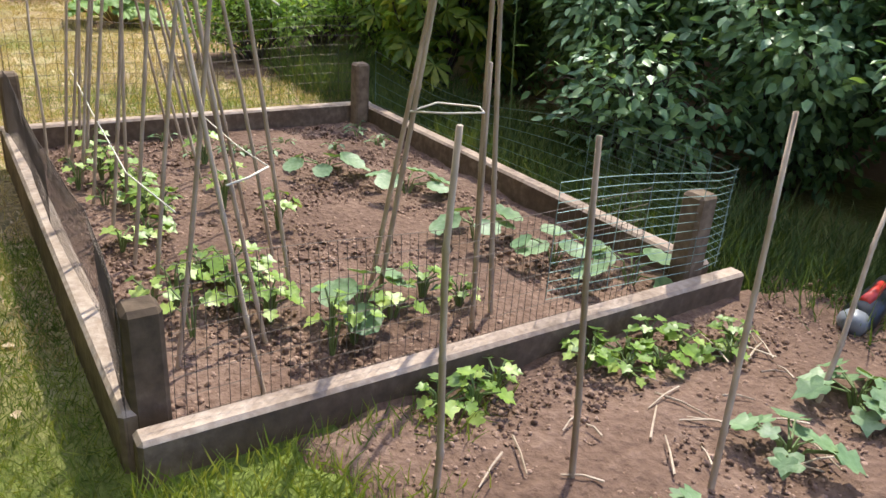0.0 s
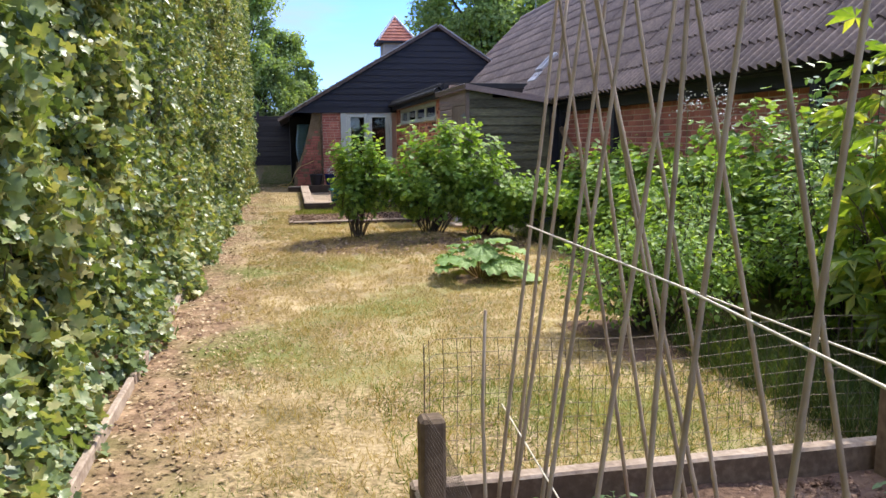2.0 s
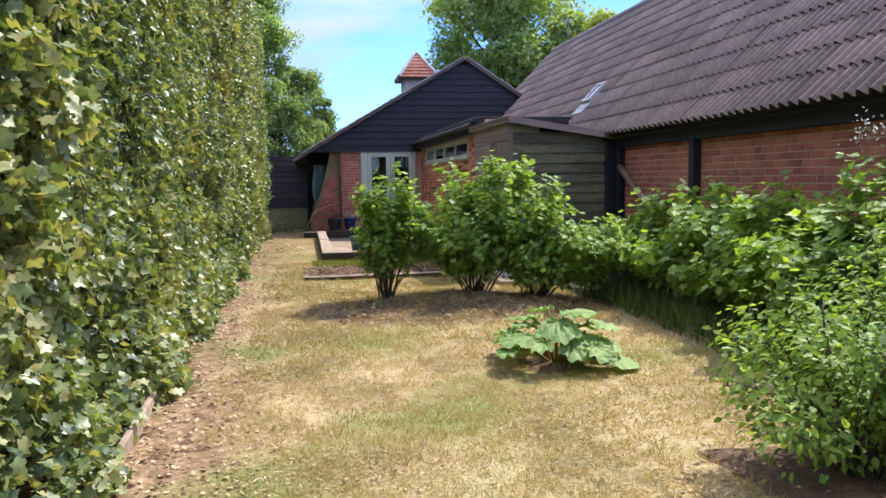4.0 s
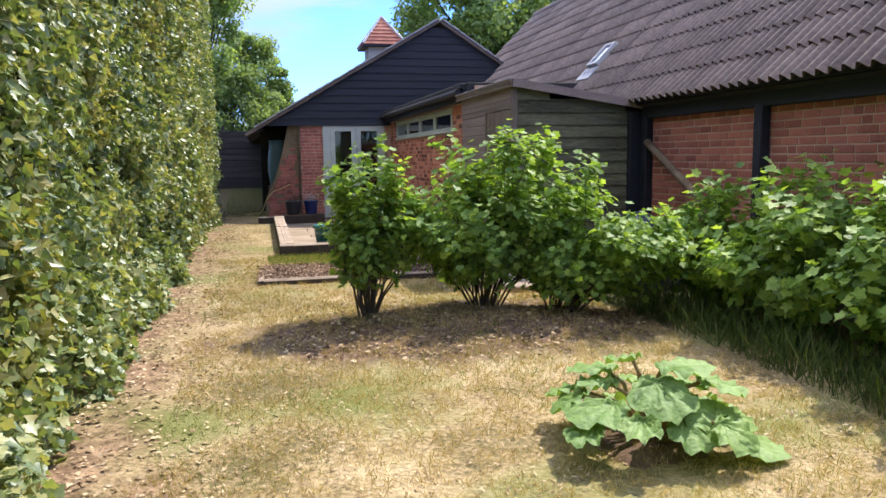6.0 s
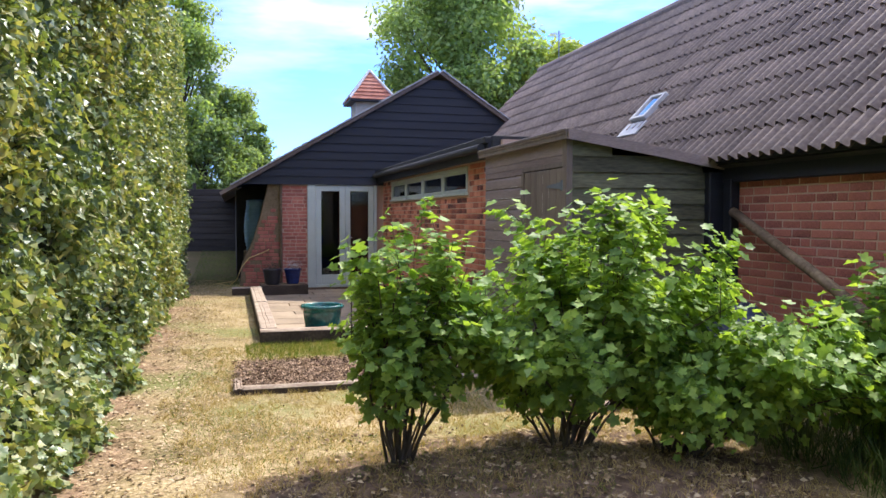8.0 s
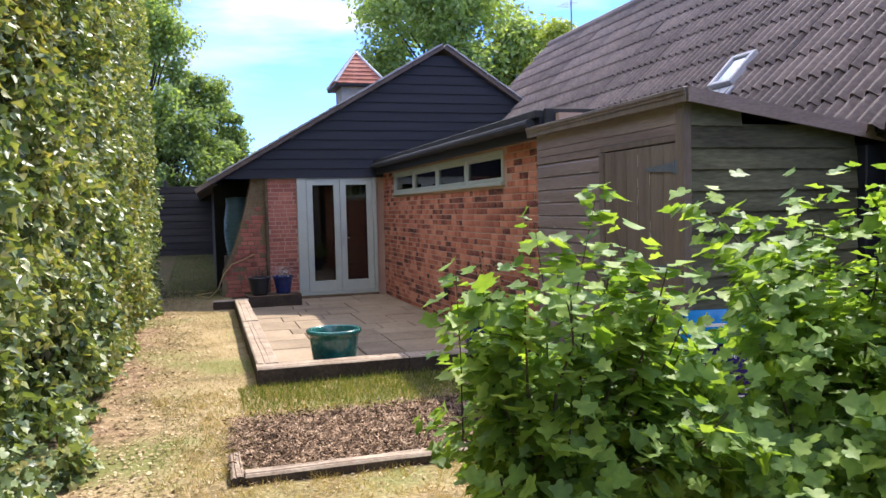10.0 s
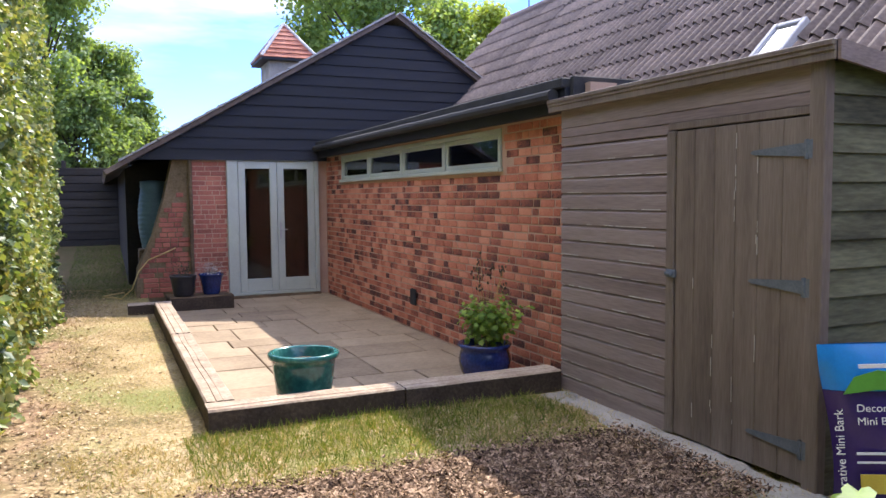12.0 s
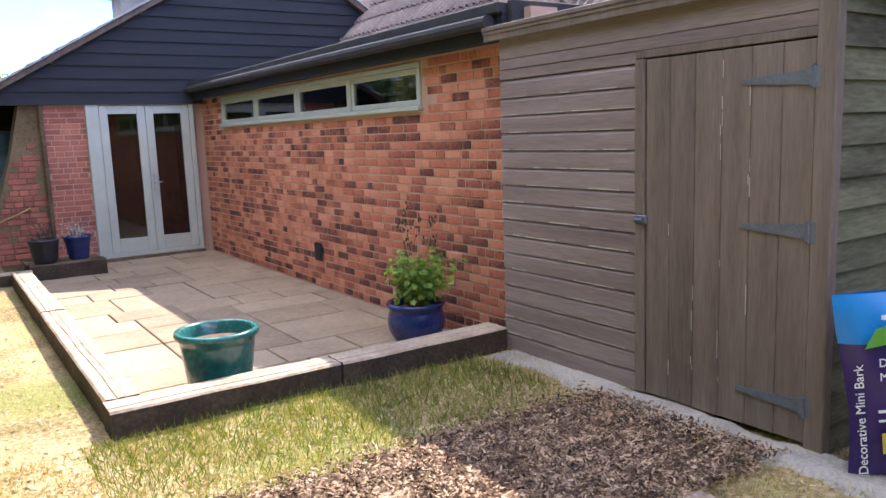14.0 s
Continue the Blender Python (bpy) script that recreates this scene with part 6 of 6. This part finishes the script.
line("garden_hose", [(0.3, GY - 0.02, 0.78), (0.12, GY - 0.08, 0.70), (-0.1, GY - 0.12, 0.62), (-0.25, GY - 0.2, 0.45), (-0.35, GY - 0.25, 0.2), (-0.5, GY - 0.2, 0.06), (-0.75, GY - 0.1, 0.10), (-0.45, GY + 0.1, 0.12)], 0.011, M["straw"], "pale yellow garden hose trailing from the wall", "hose")
v = thing("wall_vent", "small black vent in the brick wall", "vent", (2.672, 21.9, 0.33))
for i in range(4):
    Acc().box(-0.012, 0.01, -0.07 + i * 0.037, -0.045 + i * 0.037, -0.09, 0.09, 0.003).make("slat", M["felt"], v)
Acc().box(0.004, 0.012, -0.08, 0.08, -0.1, 0.1, 0.003).make("frame", M["felt"], v)

slab_o = tagged(Acc().box(2.05, 2.75, 14.75, 15.25, -0.05, 0.07, 0.012).make("stone_slab", M["sleeper"]), "flat sandy paving slab behind the currant bush", "slab")
heap = Acc()
for j in range(9):
    for i in range(20):
        f = math.sin(math.pi * (j / 8) * 0.5)
        t = 2 * math.pi * i / 20
        rad = (1 - f ** 2) ** 0.5 * (1 + 0.12 * noise.noise((math.cos(t) * 2, math.sin(t) * 2, j * 0.4)))
        heap.v.append((3.55 + 0.42 * rad * math.cos(t), 14.9 + 0.5 * rad * math.sin(t), 0.78 * f + 0.03 * noise.noise((t, j, 3))))
heap.f = [(j * 20 + i, j * 20 + (i + 1) % 20, (j + 1) * 20 + (i + 1) % 20, (j + 1) * 20 + i) for j in range(8) for i in range(20)]
tagged(heap.make("tarpaulin", plain("navy_sheet", (0.02, 0.025, 0.05), 0.4), smooth=True), "dark navy tarpaulin over a heap by the barn", "tarpaulin")

# far fence
fence = thing("fence", "dark horizontal board fence in shade", "fence")
Acc().box(-3.4, 0.2, 33.56, 33.58, 0.1, 2.25).make("backing", M["inner_shade"], fence)
for i in range(11):
    Acc().box(-3.4, 0.2, 33.5 + 0.01 * (i % 2), 33.53 + 0.01 * (i % 2), 0.20 + i * 0.19, 0.378 + i * 0.19, 0.006).make("board", M["fence_wood"], fence)
for x in (-3.0, -1.5, 0.0):
    Acc().box(x - 0.05, x + 0.05, 33.55, 33.65, 0.2, 2.45, 0.008).make("post", M["fence_wood"], fence)


# ---- trees ----
def tree(label, base, height, crown, spread, n_clump, per, leaf, material, trunk_r=0.3, seed=1, low=0.35):
    rs = random.Random(seed)
    t = thing("tree", label, "tree", base)
    a = Acc()
    top = Vector((rs.uniform(-0.3, 0.3), rs.uniform(-0.3, 0.3), height * 0.8))
    a.tube([(0, 0, -0.3), (0.05, 0, height * 0.2), top * 0.6, top], trunk_r, trunk_r * 0.25, 10)
    a.make("trunk", M["bark"], t, smooth=True)
    lim, P, O = Acc(), [], []
    for i in range(n_clump):
        az, f = rs.uniform(0, 6.283), rs.random()
        z = height * (low + (1 - low) * f)
        w = math.sin(math.pi * min(0.98, 0.12 + 0.86 * (1 - (1 - f) ** 1.2) * 0.92)) ** 0.6
        rr = spread * w * rs.uniform(0.35, 1.0)
        c = Vector((math.cos(az) * rr, math.sin(az) * rr, z))
        s = Vector((0, 0, max(height * 0.22, z * 0.62)))
        if i % 2 == 0:
            lim.tube([s, s.lerp(c, 0.5) + Vector((0, 0, -0.1)), c], trunk_r * 0.2, 0.015, 5, False)
        k = int(per * rs.uniform(0.5, 1.4))
        cr = crown * rs.uniform(0.6, 1.25)
        q = rnd(k, 3)
        q = unit(q) * (RNG.random((k, 1)) ** 0.45) * cr * np.array((1, 1, 0.72))
        P.append(q + np.array(c))
        O.append(q / cr)
    lim.make("limb_growth", M["bark"], t)["kind"] = "stuff"
    P, O = np.concatenate(P), np.concatenate(O)
    n = len(P)
    scatter("crown", material, P, O * 0.8 + np.array((0, 0, 0.5)) + rnd(n, 3) * 0.5, rnd(n, 3) + np.array((0, 0, -0.4)), RNG.uniform(leaf[0], leaf[1], n), SIMPLE, t)["kind"] = "stuff"
    return t


tree("big leafy tree rising behind the roofs", (10.8, 46, 0), 14.0, 1.35, 4.4, 120, 430, (0.16, 0.30), M["tree_leaf"], 0.45, 3, 0.3)
tree("pale green tree behind the barn ridge", (14.4, 44, 0), 9.6, 1.1, 3.2, 70, 330, (0.14, 0.26), M["pale_leaf"], 0.3, 5, 0.3)
tree("tall tree with feathery green foliage behind the fence", (-2.3, 37.5, 0), 8.8, 0.7, 2.1, 110, 330, (0.09, 0.17), M["tree_leaf"], 0.2, 7, 0.12)
tree("tree with feathery green foliage behind the fence", (-0.5, 37.8, 0), 6.0, 0.5, 1.15, 80, 260, (0.08, 0.15), M["tree_leaf"], 0.15, 9, 0.12)
tree("small green tree behind the fence", (0.45, 38.4, 0), 4.7, 0.4, 0.75, 50, 220, (0.08, 0.15), M["tree_leaf"], 0.1, 15, 0.15)
tree("dense low tree behind the fence", (-1.3, 36.6, 0), 4.6, 0.5, 1.5, 70, 240, (0.08, 0.15), M["tree_leaf"], 0.1, 17, 0.08)
tree("dense low tree behind the fence", (0.1, 36.9, 0), 3.7, 0.4, 0.8, 50, 220, (0.08, 0.15), M["tree_leaf"], 0.08, 19, 0.08)
tree("dark conifer behind the fence", (-4.2, 36.0, 0), 7.4, 0.8, 2.2, 50, 300, (0.12, 0.22), M["dark_leaf"], 0.2, 11, 0.15)
aer = thing("aerial", "thin television aerial above the roof ridge", "aerial", (7.3, 27.0, 4.3))
Acc().tube([(0, 0, 0), (0, 0, 1.7)], 0.015, sides=6).make("mast", M["iron"], aer)
for i in range(5):
    Acc().tube([(-0.15, 0.1 * i, 1.65), (0.15, 0.1 * i, 1.65)], 0.006, sides=5).make("element", M["iron"], aer)


# ---- bag of bark and the tool ----
def bark_bag():
    b = thing("bark_bag", "purple and bright blue plastic sack of bark beside the shed", "bag", (2.42, 15.88, 0.02))
    b.rotation_euler = (radians(-3), radians(-4), radians(-38))
    purple, blue = plain("purple_plastic", (0.035, 0.018, 0.13), 0.25), plain("bright_blue_plastic", (0.01, 0.22, 0.62), 0.25)
    green, white, gold = plain("leaf_green_print", (0.10, 0.32, 0.05), 0.3), plain("white_print", (0.75, 0.75, 0.78), 0.4), plain("yellow_print", (0.55, 0.42, 0.06), 0.4)
    W, H = 0.46, 0.80

    def sack(z0, z1, mat_, name, puff0=1.0):
        a, nx, nz = Acc(), 12, 8
        for side in (1, -1):
            for j in range(nz + 1):
                for i in range(nx + 1):
                    u, z = i / nx, z0 + (z1 - z0) * j / nz
                    d = 0.085 * (math.sin(math.pi * u) ** 0.5) * (math.sin(math.pi * min(1, max(0, (z + 0.05) / (H + 0.09)))) ** 0.6)
                    d += 0.006 * noise.noise((u * 9, z * 9, side))
                    a.v.append(((u - 0.02) * W + 0.02 * math.sin(z * 6), -side * d + 0.02 * z, z))
        k = (nx + 1) * (nz + 1)
        for o, fl in ((0, False), (k, True)):
            for j in range(nz):
                for i in range(nx):
                    q = (o + j * (nx + 1) + i, o + j * (nx + 1) + i + 1, o + (j + 1) * (nx + 1) + i + 1, o + (j + 1) * (nx + 1) + i)
                    a.f.append(q[::-1] if fl else q)
        return a.make(name, mat_, b, smooth=True)

    sack(0.0, 0.585, purple, "sack_body")
    sack(0.587, H, blue, "sack_top")
    lf = Acc().prism([(0.05, 0.58), (0.10, 0.66), (0.2, 0.69), (0.33, 0.67), (0.42, 0.60), (0.40, 0.575), (0.2, 0.60)], 0.004, pose(0, -0.094, 0))
    lf.make("leaf_print", green, b)
    for x, z, w, h, m_ in ((0.09, 0.30, 0.30, 0.012, white), (0.09, 0.26, 0.26, 0.010, white), (0.10, 0.12, 0.12, 0.09, gold), (0.26, 0.12, 0.12, 0.09, gold), (0.12, 0.70, 0.18, 0.02, white)):
        Acc().box(x, x + w, -0.098, -0.094, z, z + h, 0.001).make("print_bar", m_, b)

    def words(txt, size, m, mat_):
        c = bpy.data.curves.new("lettering", "FONT")
        c.body, c.size, c.extrude = txt, size, 0.0008
        o = bpy.data.objects.new("lettering", c)
        scene.collection.objects.link(o)
        bpy.context.view_layer.update()
        me = bpy.data.meshes.new_from_object(o.evaluated_get(bpy.context.evaluated_depsgraph_get()))
        bpy.data.objects.remove(o)
        me.materials.clear()
        me.materials.append(mat_)
        ob = new("lettering", me)
        ob.parent = b
        ob.matrix_local = m
        return ob

    words("Decorative Mini Bark", 0.056, Matrix.Translation((0.05, -0.064, 0.02)) @ pose(0, 0, 0, 90, 0, 0) @ pose(0, 0, 0, 0, 0, 90), white)
    words("Decorative", 0.05, Matrix.Translation((0.10, -0.098, 0.50)) @ pose(0, 0, 0, 90, 0, 0), white)
    words("Mini Bark", 0.05, Matrix.Translation((0.10, -0.100, 0.44)) @ pose(0, 0, 0, 90, 0, 0), white)


bark_bag()
tool = thing("garden_trimmer", "black garden trimmer with a red cap lying on the soil", "garden tool", (2.06, 2.98, 0.10))
black, red, grey = plain("black_plastic", (0.02, 0.022, 0.026), 0.35), plain("red_plastic", (0.45, 0.03, 0.02), 0.35), plain("grey_plastic", (0.16, 0.17, 0.18), 0.4)
Acc().tube([(0, 0, 0.05), (0.1, 0.02, 0.065), (0.25, 0.06, 0.06), (0.36, 0.1, 0.05)], 0.055, 0.04, 12).make("housing", black, tool, smooth=True)
Acc().tube([(-0.06, -0.02, 0.04), (-0.02, 0, 0.05)], 0.03, 0.05, 12).make("nose", grey, tool, smooth=True)
Acc().tube([(0.03, 0.01, 0.10), (0.1, 0.02, 0.115), (0.2, 0.05, 0.11)], 0.02, 0.015, 8).make("cap", red, tool, smooth=True)
Acc().box(0.1, 0.3, -0.12, 0.0, -0.01, 0.02, 0.008).make("guard", grey, tool)
Acc().tube([(0.34, 0.1, 0.05), (0.9, 0.3, 0.12)], 0.014, sides=8).make("shaft", black, tool, smooth=True)

# ---- brickwork ----
random.seed(31)
brick_face(wall_ext, "brick", M["brick"], M["brick_rest"], 2.710, 18.44, 25.78, -0.06, 2.19, [(WIN[0] - 0.01, WIN[1] + 0.01, WIN[2] - 0.01, 2.3)], 300, near_test=lambda y, z: y < 21.0)
brick_face(wall_barn, "brick", M["old_brick"], M["old_brick_rest"], 4.210, 8.0, 16.0, 0.4, 1.835, [], 300, near_test=lambda y, z: y > 12.4 and z > 0.75, headers=0.2)
brick_face(gable_wall, "brick", M["old_brick"], M["old_brick_rest"], GY + 0.012, 0.57, 1.085, -0.06, 2.16, [], 0, along="x")
